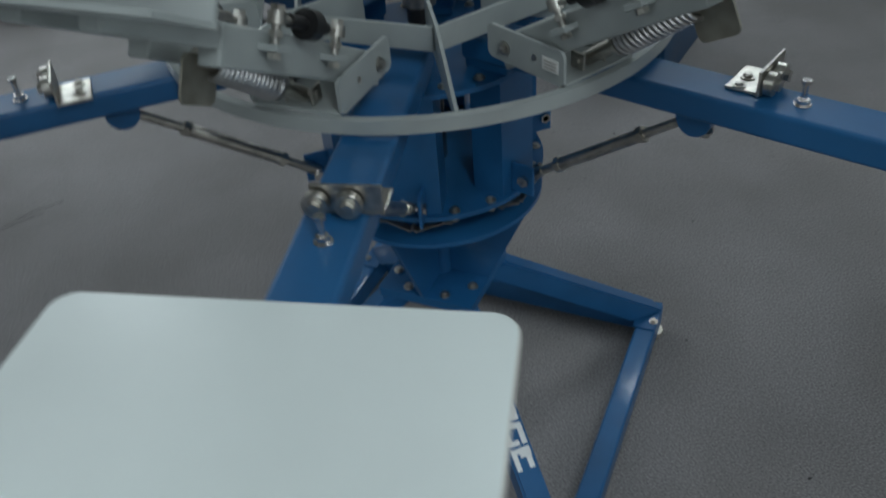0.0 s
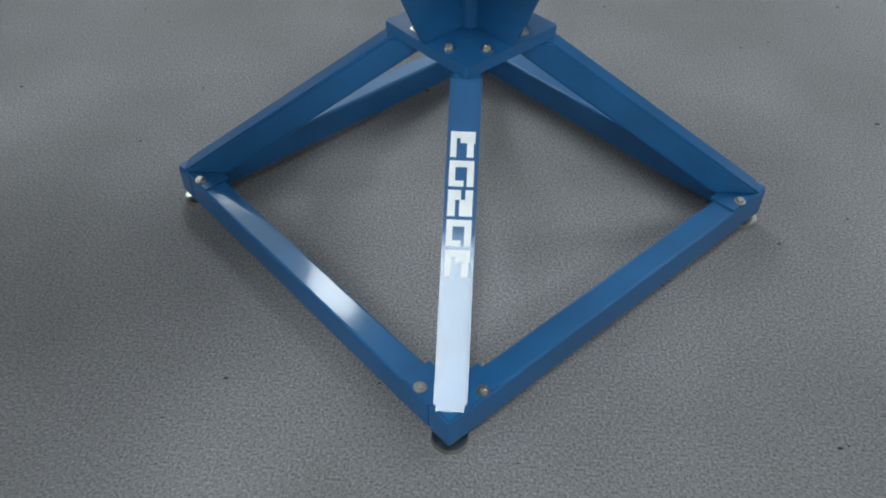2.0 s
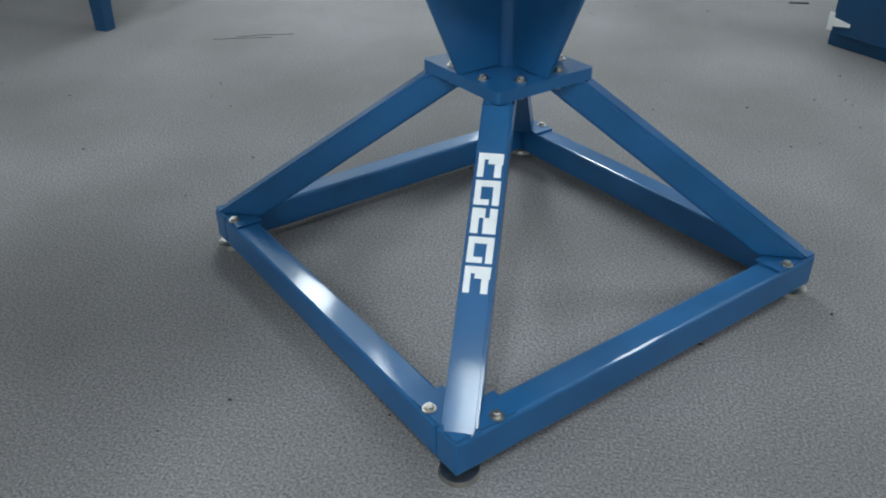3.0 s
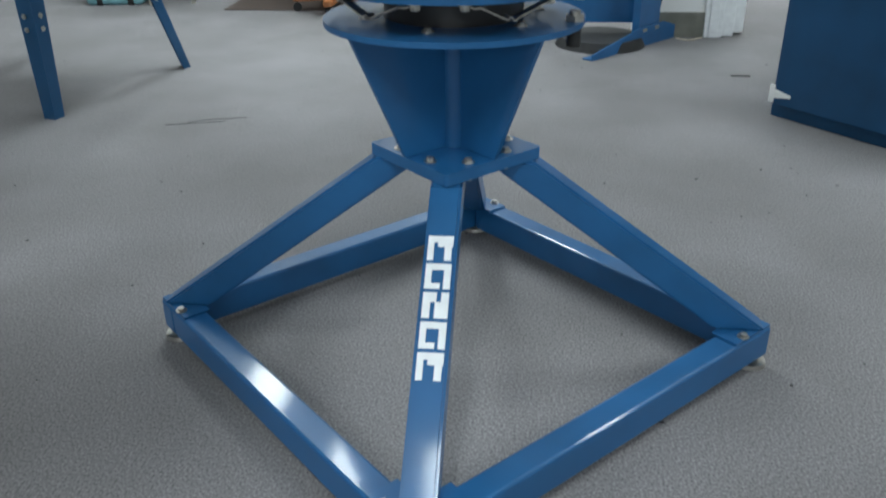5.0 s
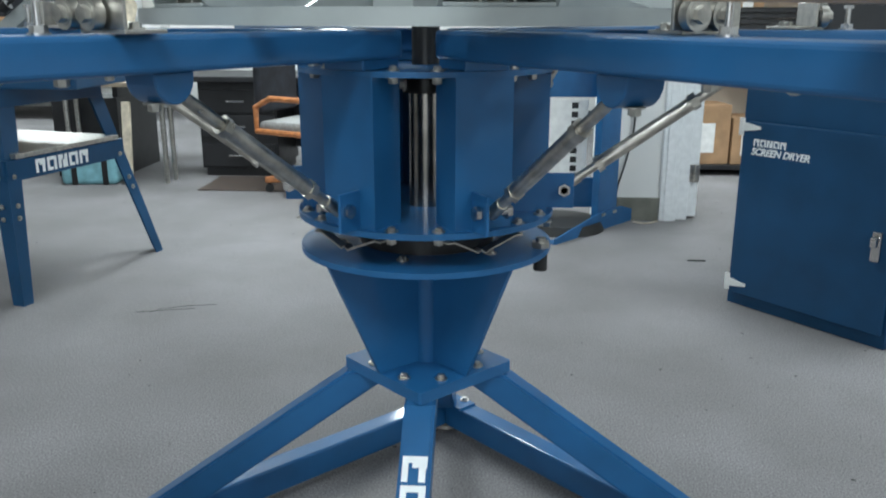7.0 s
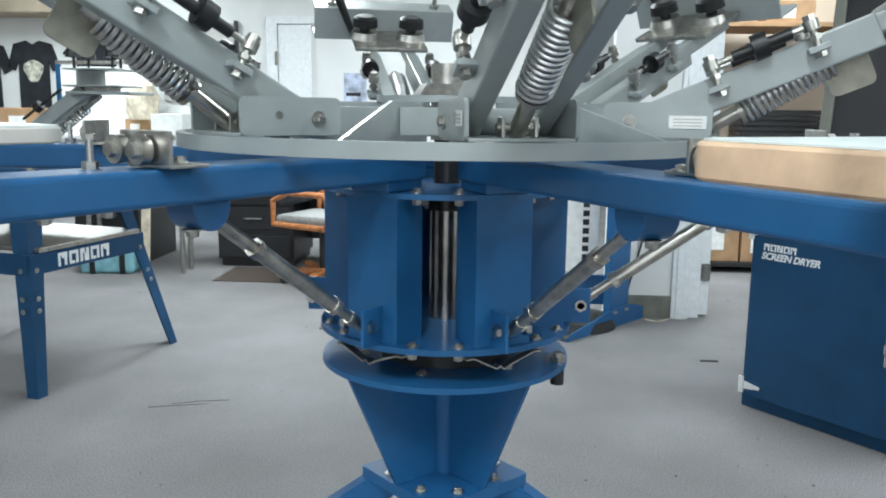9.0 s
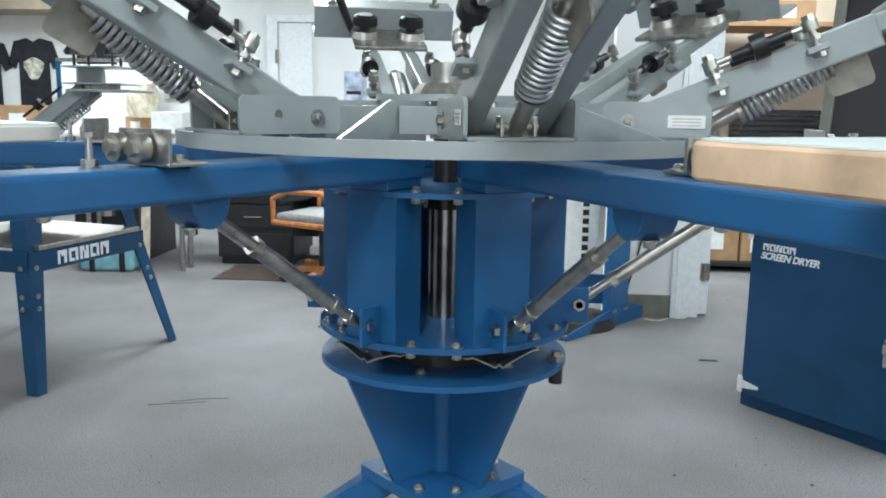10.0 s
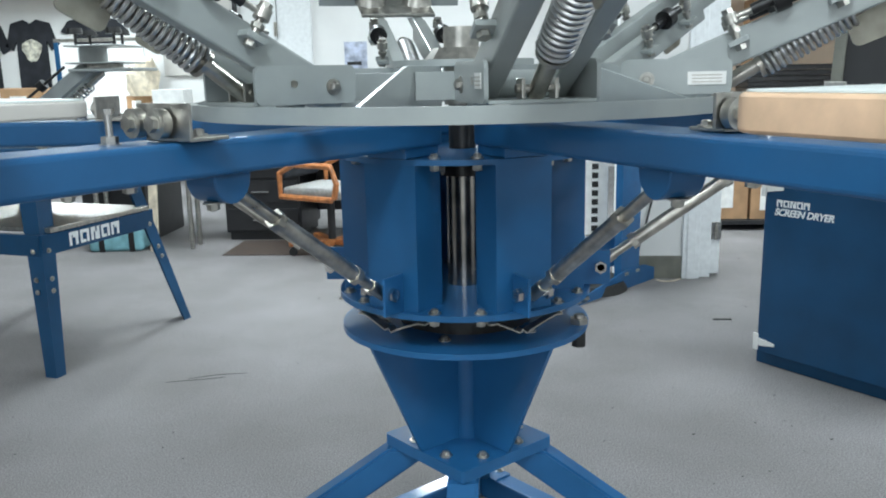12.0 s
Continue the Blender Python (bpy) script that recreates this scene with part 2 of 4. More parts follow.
# square floor frame: four rails with welded ends
base = part("base_frame", prism(B(), round_rect(0.205, 0.205, 0.006), 0.02, Matrix.Translation((0.001, -0.002, 0.388)) @ turn_z(45)), BLUE, press, "thick blue steel column plate")
corners = [(0, -D), (D, 0), (0, D), (-D, 0)]
rail_len = D * math.sqrt(2)
for i in range(4):
    (ax, ay), (bx, by) = corners[i], corners[(i + 1) % 4]
    mid = Vector(((ax + bx) / 2, (ay + by) / 2, 0))
    inward = -mid.normalized() * TUBE / 2
    ang = math.degrees(math.atan2(by - ay, bx - ax))
    end = -TUBE if i % 2 else 0.0
    bm = B()
    box(bm, -rail_len / 2 - end, rail_len / 2 + end, -TUBE / 2, TUBE / 2, TOPZ - RAIL_H, TOPZ, 0.005)
    part("rail", bm, BLUE, base, "", Matrix.Translation(mid + inward) @ turn_z(ang))
for i, (cx, cy) in enumerate(corners):
    ang = math.degrees(math.atan2(cy, cx))
    out = turn_z(ang)
    # sloping leg with a flat bolted toe
    bm = B()
    half = 0.025
    profile = [(0.052, 0.388), (0.135, 0.388), (0.556, TOPZ + 0.003), (0.466, TOPZ + 0.003)]
    prism(bm, profile, 2 * half, out @ Matrix.Translation((0, half, 0)) @ Matrix.Rotation(radians(90), 4, "X"))
    bmesh.ops.recalc_face_normals(bm, faces=bm.faces)
    bmesh.ops.bevel(bm, geom=list(bm.edges), offset=0.0045, segments=2, affect="EDGES")
    part("leg", bm, BLUE, base, "blue leg with white block-letter decal" if i == 0 else "")
    bm = B()
    prism(bm, [(D - 0.004, 0), (D - 0.077, 0.073), (D - 0.113, 0.037), (D - 0.0755, 0), (D - 0.113, -0.037), (D - 0.077, -0.073)], 0.004, out @ Matrix.Translation((0, 0, TOPZ + 0.0005)))
    part("toe_plate", bm, BLUE, base)
    for s in (-1, 1):
        put_bolt(base, out @ Vector((0.511, s * 0.047, TOPZ + 0.004)))
    bm = B()
    rod(bm, (0, 0, 0), (0, 0, 0.008), 0.03, 28, 0.028)
    rod(bm, (0, 0, 0.008), (0, 0, 0.03), 0.008, 12)
    part("levelling_foot", bm, ROD, base, "round zinc levelling foot", Matrix.Translation(out @ Vector((D - 0.03, 0, 0))))

# lettering on the leg that faces the door: five plain white block shapes
leg_dir = Vector((0, 0.556 - 0.135, 0.388 - TOPZ - 0.003)).normalized()
leg_nrm = Vector((0, -leg_dir.z, leg_dir.y))


def block_glyph(kind):
    """Plain white marks of the decal: blocks with a notch, never letters of a font."""
    bm = B()
    cuts = {0: [(-1, 1, .48, 1), (-1, -.5, -1, .48), (.35, .9, -1, .1), (-.2, 1, .1, .48)],
            1: [(-1, 1, .5, 1), (-1, -.5, -.55, .5), (.45, 1, -1, .5), (-1, .2, -1, -.55)],
            2: [(-1, -.4, -1, 1), (.4, 1, -1, 1), (-.4, .05, .25, 1), (-.05, .4, -1, .25)]}[kind]
    for x0, x1, y0, y1 in cuts:
        box(bm, x0 * 0.019, x1 * 0.019, y0 * 0.0205, y1 * 0.0205, 0, 0.0009)
    return finish(bm, "decal_mark", LETTER)


GLYPHS = [block_glyph(k) for k in range(3)]
leg_top = Vector((0, -0.135, 0.388))
start_s = 0.112
for k, g in enumerate((0, 1, 2, 1, 0)):
    s = start_s + k * 0.0465
    p = leg_top - leg_dir * s + leg_nrm * 0.0004
    m = Matrix((Vector((1, 0, 0)), leg_dir, leg_nrm)).transposed().to_4x4()
    part("decal_mark", GLYPHS[g], LETTER, base, "", Matrix.Translation(p) @ m)

# column: pipe, four tapered fins, fixed disc
column = part("column", rod(B(), (0, 0, 0.408), (0, 0, 0.614), 0.022, 32), BLUE, press, "blue column pipe")
for k in range(4):
    bm = B()
    prism(bm, [(0.02, 0.409), (0.104, 0.409), (0.198, 0.613), (0.02, 0.613)], 0.007, turn_z(45 + 90 * k) @ Matrix.Translation((0, 0.0035, 0)) @ Matrix.Rotation(radians(90), 4, "X"))
    part("fin", bm, BLUE, column)
for k in range(4):
    for s in (-1, 1):
        a = turn_z(45 + 90 * k)
        put_bolt(base, a @ Vector((0.083, s * 0.04, 0.408)))
        put_bolt(base, a @ Vector((0.083, s * 0.04, 0.388)), (0, 0, -1), NUT, "nut")
disc = part("fixed_disc", prism(B(), circle(0.205, 72), 0.009, Matrix.Translation((0, 0, 0.614))), BLUE, press, "round blue bearing disc")
for k in range(6):
    put_bolt(disc, turn_z(20 + 60 * k) @ Vector((0.14, 0, 0.623)), mesh=SMALL_BOLT)
part("bearing_core", rod(B(), (0, 0, 0.623), (0, 0, 0.671), 0.11, 40), BLACK, disc, "dark bearing housing under the turret")
bm = B()
rod(bm, (0, 0, 0.585), (0, 0, 0.612), 0.011, 16)
part("stop_rubber", bm, RUBBER, disc, "black rubber stop", Matrix.Translation((0.187, -0.045, 0)))
bm = B()
rod(bm, (0, 0, 0.623), (0, 0, 0.632), 0.015, 6)
rod(bm, (0, 0, 0.632), (0, 0, 0.638), 0.008, 12)
part("stop_nut", bm, STEEL, disc, "zinc stop nut", Matrix.Translation((0.187, -0.045, 0)))

# turret: two round plates and six folded boxes
turret = part("turret_plate", prism(B(), circle(0.207, 72), 0.009, Matrix.Translation((0, 0, 0.672))), BLUE, press, "lower round blue turret plate")
part("turret_plate", prism(B(), circle(0.2, 72), 0.008, Matrix.Translation((0, 0, 0.897))), BLUE, press, "upper blue turret plate")
AZ = [180.0, 240.0, 300.0, 0.0, 60.0, 120.0]
for az in AZ:
    a = turn_z(az)
    bm = B()
    # folded U channel, closed side outwards, open towards the shaft
    t = 0.004
    prism(bm, [(0.132, -0.046), (0.194, -0.046), (0.194, 0.046), (0.132, 0.046), (0.132, 0.046 - t), (0.194 - t, 0.046 - t), (0.194 - t, -0.046 + t), (0.132, -0.046 + t)], 0.216, a @ Matrix.Translation((0, 0, 0.681)))
    part("turret_box", bm, BLUE, turret)
    for s in (-1, 1):
        put_bolt(turret, a @ Vector((0.182, s * 0.066, 0.681)), mesh=SMALL_BOLT)
        put_bolt(turret, a @ Vector((0.182, s * 0.066, 0.672)), (0, 0, -1), NUT, "nut")
        put_bolt(turret, a @ Vector((0.165, s * 0.06, 0.905)), mesh=SMALL_BOLT)
        put_bolt(turret, a @ Vector((0.165, s * 0.06, 0.897)), (0, 0, -1), NUT, "nut")
# zigzag detent springs between turret and disc
for az in AZ:
    a = turn_z(az + 0.0)
    bm = B()
    prof = [(-0.062, 0.669), (-0.05, 0.669), (-0.012, 0.650), (-0.006, 0.654), (0.0, 0.648), (0.006, 0.652), (0.05, 0.669), (0.062, 0.669)]
    prof = prof + [(y, z - 0.0022) for y, z in prof[::-1]]
    prism(bm, prof, 0.016, a @ Matrix.Translation((0.186, 0, 0)) @ Matrix(((0, 0, 1, 0), (1, 0, 0, 0), (0, 1, 0, 0), (0, 0, 0, 1))))
    part("detent_spring", bm, STEEL, turret, "bent flat steel spring")
shaft = part("shaft", rod(B(), (0, 0, 0.681), (0, 0, 0.862), 0.028, 48), SHAFT, press, "polished steel centre shaft")
part("shaft_collar", rod(B(), (0, 0, 0.862), (0, 0, 0.897), 0.034, 32), BLACK, shaft, "black shaft collar")
put_bolt(shaft, (-0.03, -0.035, 0.877), (-1, -0.4, 0), NUT, "nut")
part("hub", rod(B(), (0, 0, 0.9055), (0, 0, 0.975), 0.022, 40), BLACK, press, "black centre hub block")

# six platen arms with rollers and tie rods
ARM_TOP, ARM_H, ARM_W = 0.959, 0.040, 0.078


def arm_parts():
    data = {}
    bm = B()
    box(bm, 0.112, 1.16, -ARM_W / 2, ARM_W / 2, ARM_TOP - ARM_H, ARM_TOP, 0.006, seg=3)
    box(bm, 0.118, 0.2, -ARM_W / 2 + 0.004, ARM_W / 2 - 0.004, 0.9055, ARM_TOP - ARM_H + 0.004, 0.002)
    data["beam"] = finish(bm, "platen_arm", BLUE)
    bm = B()
    box(bm, 0.535, 0.585, -0.036, 0.036, ARM_TOP + 0.001, ARM_TOP + 0.005, 0.001)
    box(bm, 0.581, 0.585, -0.048, 0.036, ARM_TOP + 0.005, ARM_TOP + 0.04, 0.001)
    data["bracket"] = finish(bm, "roller_bracket", STEEL)
    bm = B()
    rod(bm, (0.586, 0, 0), (0.588, 0, 0), 0.011, 28)
    rod(bm, (0.588, 0, 0), (0.599, 0, 0), 0.0155, 32)
    rod(bm, (0.599, 0, 0), (0.5995, 0, 0), 0.0118, 28)
    rod(bm, (0.5995, 0, 0), (0.606, 0, 0), 0.0085, 6)
    data["roller"] = finish(bm, "roller", STEEL)
    bm = B()
    rod(bm, (0, 0, 0), (0, 0, 0.002), 0.011, 20)
    rod(bm, (0, 0, 0.002), (0, 0, 0.009), 0.0085, 6)
    rod(bm, (0, 0, 0.009), (0, 0, 0.031), 0.0036, 12)
    rod(bm, (0, 0, 0.031), (0, 0, 0.036), 0.007, 6)
    data["adjuster"] = finish(bm, "adjusting_bolt", CHROME)
    bm = B()
    prism(bm, [(-0.027, 0.0), (0.027, 0.0)] + [(0.027 * math.cos(radians(-k * 20)), -0.004 + 0.031 * math.sin(radians(-k * 20))) for k in range(1, 9)], 0.05, Matrix.Translation((0.505, 0.025, ARM_TOP - ARM_H)) @ Matrix.Rotation(radians(90), 4, "X"))
    bmesh.ops.recalc_face_normals(bm, faces=bm.faces)
    bmesh.ops.bevel(bm, geom=list(bm.edges), offset=0.0015, segments=1, affect="EDGES")
    data["lug"] = finish(bm, "tie_lug", BLUE)
    # tie rod: end, nut, turnbuckle body, nut, end
    p0, p1 = Vector((0.222, 0.0, 0.712)), Vector((0.485, 0.0, 0.896))
    d = (p1 - p0).normalized()
    L = (p1 - p0).length
    bm = B()
    rod(bm, p0, p0 + d * 0.09, 0.0075, 14)
    rod(bm, p0 + d * (L - 0.08), p1, 0.0075, 14)
    rod(bm, p0 + d * 0.072, p0 + d * 0.235, 0.0108, 18)
    rod(bm, p0 + d * 0.062, p0 + d * 0.073, 0.0135, 6)
    rod(bm, p0 + d * 0.235, p0 + d * 0.247, 0.0135, 6)
    rod(bm, p0 - d * 0.006, p0 + d * 0.03, 0.0095, 12)
    data["tie"] = finish(bm, "tie_rod", ROD)
    bm = B()
    box(bm, 0.194, 0.238, -0.02, -0.015, 0.6815, 0.738, 0.001)
    data["clevis"] = finish(bm, "tie_bracket", BLUE)
    bm = B()
    rod(bm, (0.222, -0.031, 0.712), (0.222, 0.026, 0.712), 0.006, 12)
    rod(bm, (0.222, -0.031, 0.712), (0.222, -0.023, 0.712), 0.0105, 6)
    rod(bm, (0.222, 0.019, 0.712), (0.222, 0.027, 0.712), 0.0105, 6)
    data["pin"] = finish(bm, "pin", CHROME)
    return data


ARM = arm_parts()
for az in AZ:
    arm = part("platen_arm", ARM["beam"], BLUE, press, "blue square-tube arm", turn_z(az))
    part("roller_bracket", ARM["bracket"], STEEL, arm, "zinc angle bracket", Matrix.Translation((0, 0.03 if az == 300.0 else 0.022, 0)))
    for s in ((0.0, 0.033) if az == 300.0 else (-0.018, 0.0205)):
        part("roller", ARM["roller"], STEEL, arm, "steel bearing roller", Matrix.Translation((0, s, ARM_TOP + 0.0195)))
    put_bolt(arm, (0.552, 0.03, ARM_TOP + 0.005), mesh=SMALL_BOLT)
    put_bolt(arm, (0.552, 0.002, ARM_TOP + 0.005), mesh=SMALL_BOLT)
    part("adjusting_bolt", ARM["adjuster"], CHROME, arm, "bright adjusting bolt", Matrix.Translation((0.637, 0.0, ARM_TOP)))
    part("tie_lug", ARM["lug"], BLUE, arm)
    part("tie_rod", ARM["tie"], ROD, arm, "dull steel turnbuckle tie rod")
    part("tie_bracket", ARM["clevis"], BLUE, arm, "", Matrix.Diagonal((1, -1 if az == 240.0 else 1, 1, 1)))
    part("pin", ARM["pin"], CHROME, arm)
    put_bolt(arm, (0.515, 0.0, ARM_TOP - ARM_H - 0.033), (0, 0, -1), NUT, "nut")
    put_bolt(arm, (0.62, 0.0, ARM_TOP - ARM_H), (0, 0, -1), NUT, "nut")
    put_bolt(arm, (0.70, 0.02, ARM_TOP - ARM_H), (0, 0, -1), SMALL_BOLT, "nut")


# platens: white laminate boards with rounded wood edges
def platen(az, r0, shift, w, length, edge, top, thick, radius, corner):
    """A board whose edge is a quarter round above and below."""
    board, rows = B(), []
    for k in range(9):
        ang = radians(-90 + 22.5 * k)
        inset = radius * (1 - math.cos(ang))
        z = (radius if k < 4 else thick - radius) + radius * math.sin(ang) if k != 4 else thick / 2
        outline = round_rect(length - 2 * inset, w - 2 * inset, corner - inset, 10)
        rows.append([board.verts.new((r0 + length / 2 + x, shift + y, top - thick + z)) for x, y in outline])
    for p, q in zip(rows, rows[1:]):
        for k in range(len(p)):
            j = (k + 1) % len(p)
            board.faces.new((p[k], p[j], q[j], q[k]))
    board.faces.new(rows[0][::-1])
    board.faces.new(rows[-1])
    ob = part("platen", board, edge, press, "white-topped platen board with round corners", turn_z(az))
    part("laminate", prism(B(), round_rect(length - 2 * radius, w - 2 * radius, corner - radius, 10), 0.0012, Matrix.Translation((r0 + length / 2, shift, top + 0.0002))), WHITE, ob, "white laminate face")
    bm = B()
    box(bm, r0 + 0.05, r0 + length - 0.1, -0.045, 0.045, ARM_TOP + 0.001, top - thick, 0.001)
    part("slide_rail", bm, GREY, ob, "grey slide rail under the board")


platen(239.7, 0.79, 0.0125, 0.44, 0.56, PALE_BOARD, 1.009, 0.011, 0.002, 0.027)
platen(300.0, 0.83, -0.034, 0.43, 0.56, WOOD, 1.008, 0.0235, 0.004, 0.03)

# printing head: hoop, hub frame, spokes
RING = 0.421
hoop_ob = part("hoop", hoop(B(), RING - 0.012, RING, 0.9665, 0.987), GREY, press, "grey rolled flat-bar hoop")
for k in range(6):
    a = turn_z(256.4 + 60 * k)
    bm = B()
    prism(bm, [(0.11, 0.97), (RING - 0.011, 0.97), (RING - 0.011, 0.9875), (0.25, 1.034), (0.11, 1.034)], 0.005, a @ Matrix.Translation((0, 0.0025, 0)) @ Matrix.Rotation(radians(90), 4, "X"))
    part("spoke", bm, GREY, hoop_ob)
    b = turn_z(286.4 + 60 * k)
    bm = B()
    box(bm, 0.195, 0.2, -0.11, 0.11, 0.988, 1.026, 0.001, b)
    part("hub_side", bm, GREY, hoop_ob)
hub_top = part("hub_flange", rod(B(), (0, 0, 1.034), (0, 0, 1.044), 0.115, 40), GREY, press, "grey round hub flange")
part("hub_post", rod(B(), (0, 0, 0.975), (0, 0, 1.095), 0.028, 24), STEEL, hub_top, "steel hub post")
part("hub_cap", rod(B(), (0, 0, 1.044), (0, 0, 1.063), 0.06, 8, 0.045), STEEL, hub_top)


def head_parts(slope):
    data = {}
    bm = B()
    W = 0.064
    box(bm, 0.258, 0.408, -W, W, 0.9875, 0.992, 0.001)
    for s in (-1, 1):
        plate = round_rect(0.15, 0.049, 0.01, 4)
        prism(bm, plate, 0.005, Matrix.Translation((0.333, s * W + (0.005 if s > 0 else 0.0), 1.0125)) @ Matrix.Rotation(radians(90), 4, "X"))
    data["bracket"] = finish(bm, "head_bracket", GREY)
    u = Vector((math.cos(radians(slope)), 0, math.sin(radians(slope))))
    n = Vector((-u.z, 0, u.x))
    piv = Vector((0.2945, 0, 1.009))
    data["u"], data["n"], data["piv"] = u, n, piv
    frame_m = Matrix((u, Vector((0, 1, 0)), n)).transposed().to_4x4()
    frame_m.translation = piv
    data["m"] = frame_m
    bm = B()
    box(bm, -0.03, 0.34, -0.014, 0.014, -0.03, 0.016, 0.003)
    box(bm, 0.3, 0.5, -0.012, 0.012, -0.012, 0.014, 0.003)
    data["bar"] = finish(bm, "lift_bar", GREY)
    bm = B()
    rod(bm, (0, -W, 0), (0, W, 0), 0.017, 24)
    data["pivot"] = finish(bm, "pivot_tube", GREY)
    bm = B()
    rod(bm, (0.07, 0, -0.052), (0.3, 0, -0.02), 0.0105, 16)
    rod(bm, (0.142, 0, -0.0425), (0.148, 0, -0.0417), 0.02, 20)
    data["spring_rod"] = finish(bm, "spring_rod", ROD)
    data["spring"] = finish(sweep(B(), helix((0.149, 0, -0.041), (0.277, 0, -0.0235), 0.0195, 15, 16), 0.0032, 8), "coil_spring", SPRING)
    bm = B()
    box(bm, 0.374, 0.398, -0.022, -0.018, 0.9925, 1.016, 0.001)
    box(bm, 0.374, 0.398, 0.018, 0.022, 0.9925, 1.016, 0.001)
    rod(bm, (0.386, -0.026, 1.004), (0.386, 0.026, 1.004), 0.005, 12)
    data["lug"] = finish(bm, "spring_lug", STEEL)
    # micro-adjuster: eye ends, threaded rod, black thumb collar
    bm = B()
    rod(bm, (0.129, 0, 0.03), (0.262, 0, 0.03), 0.0042, 12)
    for x in (0.129, 0.262):
        rod(bm, (x, 0, 0.023), (x, 0, 0.037), 0.0105, 18)
        rod(bm, (x, 0, 0.002), (x, 0, 0.023), 0.005, 12)
        rod(bm, (x, 0, 0.01), (x, 0, 0.017), 0.0085, 6)
        rod(bm, (x, 0, 0.037), (x, 0, 0.044), 0.0085, 6)
        rod(bm, (x, 0, -0.014), (x, 0, -0.0065), 0.008, 6)
    data["adjuster"] = finish(bm, "micro_adjuster", STEEL)
    bm = B()
    rod(bm, (0.158, 0, 0.03), (0.238, 0, 0.03), 0.0078, 16)
    rod(bm, (0.186, 0, 0.03), (0.206, 0, 0.03), 0.018, 22)
    data["collar"] = finish(bm, "thumb_collar", BLACK)
    bm = B()
    box(bm, -0.014, 0.014, -0.014, 0.012, -0.0062, 0.0018, 0.001)
    data["ear"] = finish(bm, "adjuster_ear", GREY)
    # screen clamp: lower plate, channel, cast yoke, knobs
    bm = B()
    box(bm, 0.36, 0.5, -0.085, 0.085, 0.0145, 0.0245, 0.003)
    for s in (-0.055, 0.055):
        rod(bm, (0.44, s, 0.0245), (0.44, s, 0.04), 0.036, 24, 0.03)
    data["yoke"] = finish(bm, "clamp_yoke", STEEL)
    bm = B()
    rod(bm, (0, 0, 0), (0, 0, 0.012), 0.012, 16)
    rod(bm, (0, 0, 0.012), (0, 0, 0.03), 0.03, 28, 0.028)
    rod(bm, (0, 0, 0.03), (0, 0, 0.036), 0.028, 28, 0.018)
    data["knob"] = finish(bm, "clamp_knob", BLACK)
    bm = B()
    box(bm, 0.50, 0.506, -0.17, 0.17, 0.0, 0.075, 0.001)
    box(bm, 0.506, 0.575, -0.17, 0.17, 0.069, 0.075, 0.001)
    box(bm, 0.506, 0.575, -0.17, 0.17, 0.0, 0.006, 0.001)
    data["channel"] = finish(bm, "screen_channel", GREY)
    bm = B()
    rod(bm, (0.53, 0, 0.075), (0.53, 0, 0.135), 0.005, 10)
    rod(bm, (0.53, 0, 0.075), (0.53, 0, 0.083), 0.012, 6)
    rod(bm, (0.53, 0, 0.12), (0.53, 0, 0.145), 0.0125, 10)
    data["screw"] = finish(bm, "clamp_screw", STEEL)
    bm = B()
    rod(bm, (0.47, 0.08, 0.022), (0.485, 0.115, 0.105), 0.0075, 10, 0.011)
    data["lever"] = finish(bm, "lever", BLACK)
    bm = B()
    prism(bm, round_rect(0.06, 0.055, 0.01, 4), 0.003, Matrix.Translation((0.295, 0.0015, -0.045)) @ Matrix.Rotation(radians(90), 4, "X"))
    data["stop"] = finish(bm, "stop_plate", DULL)
    return data


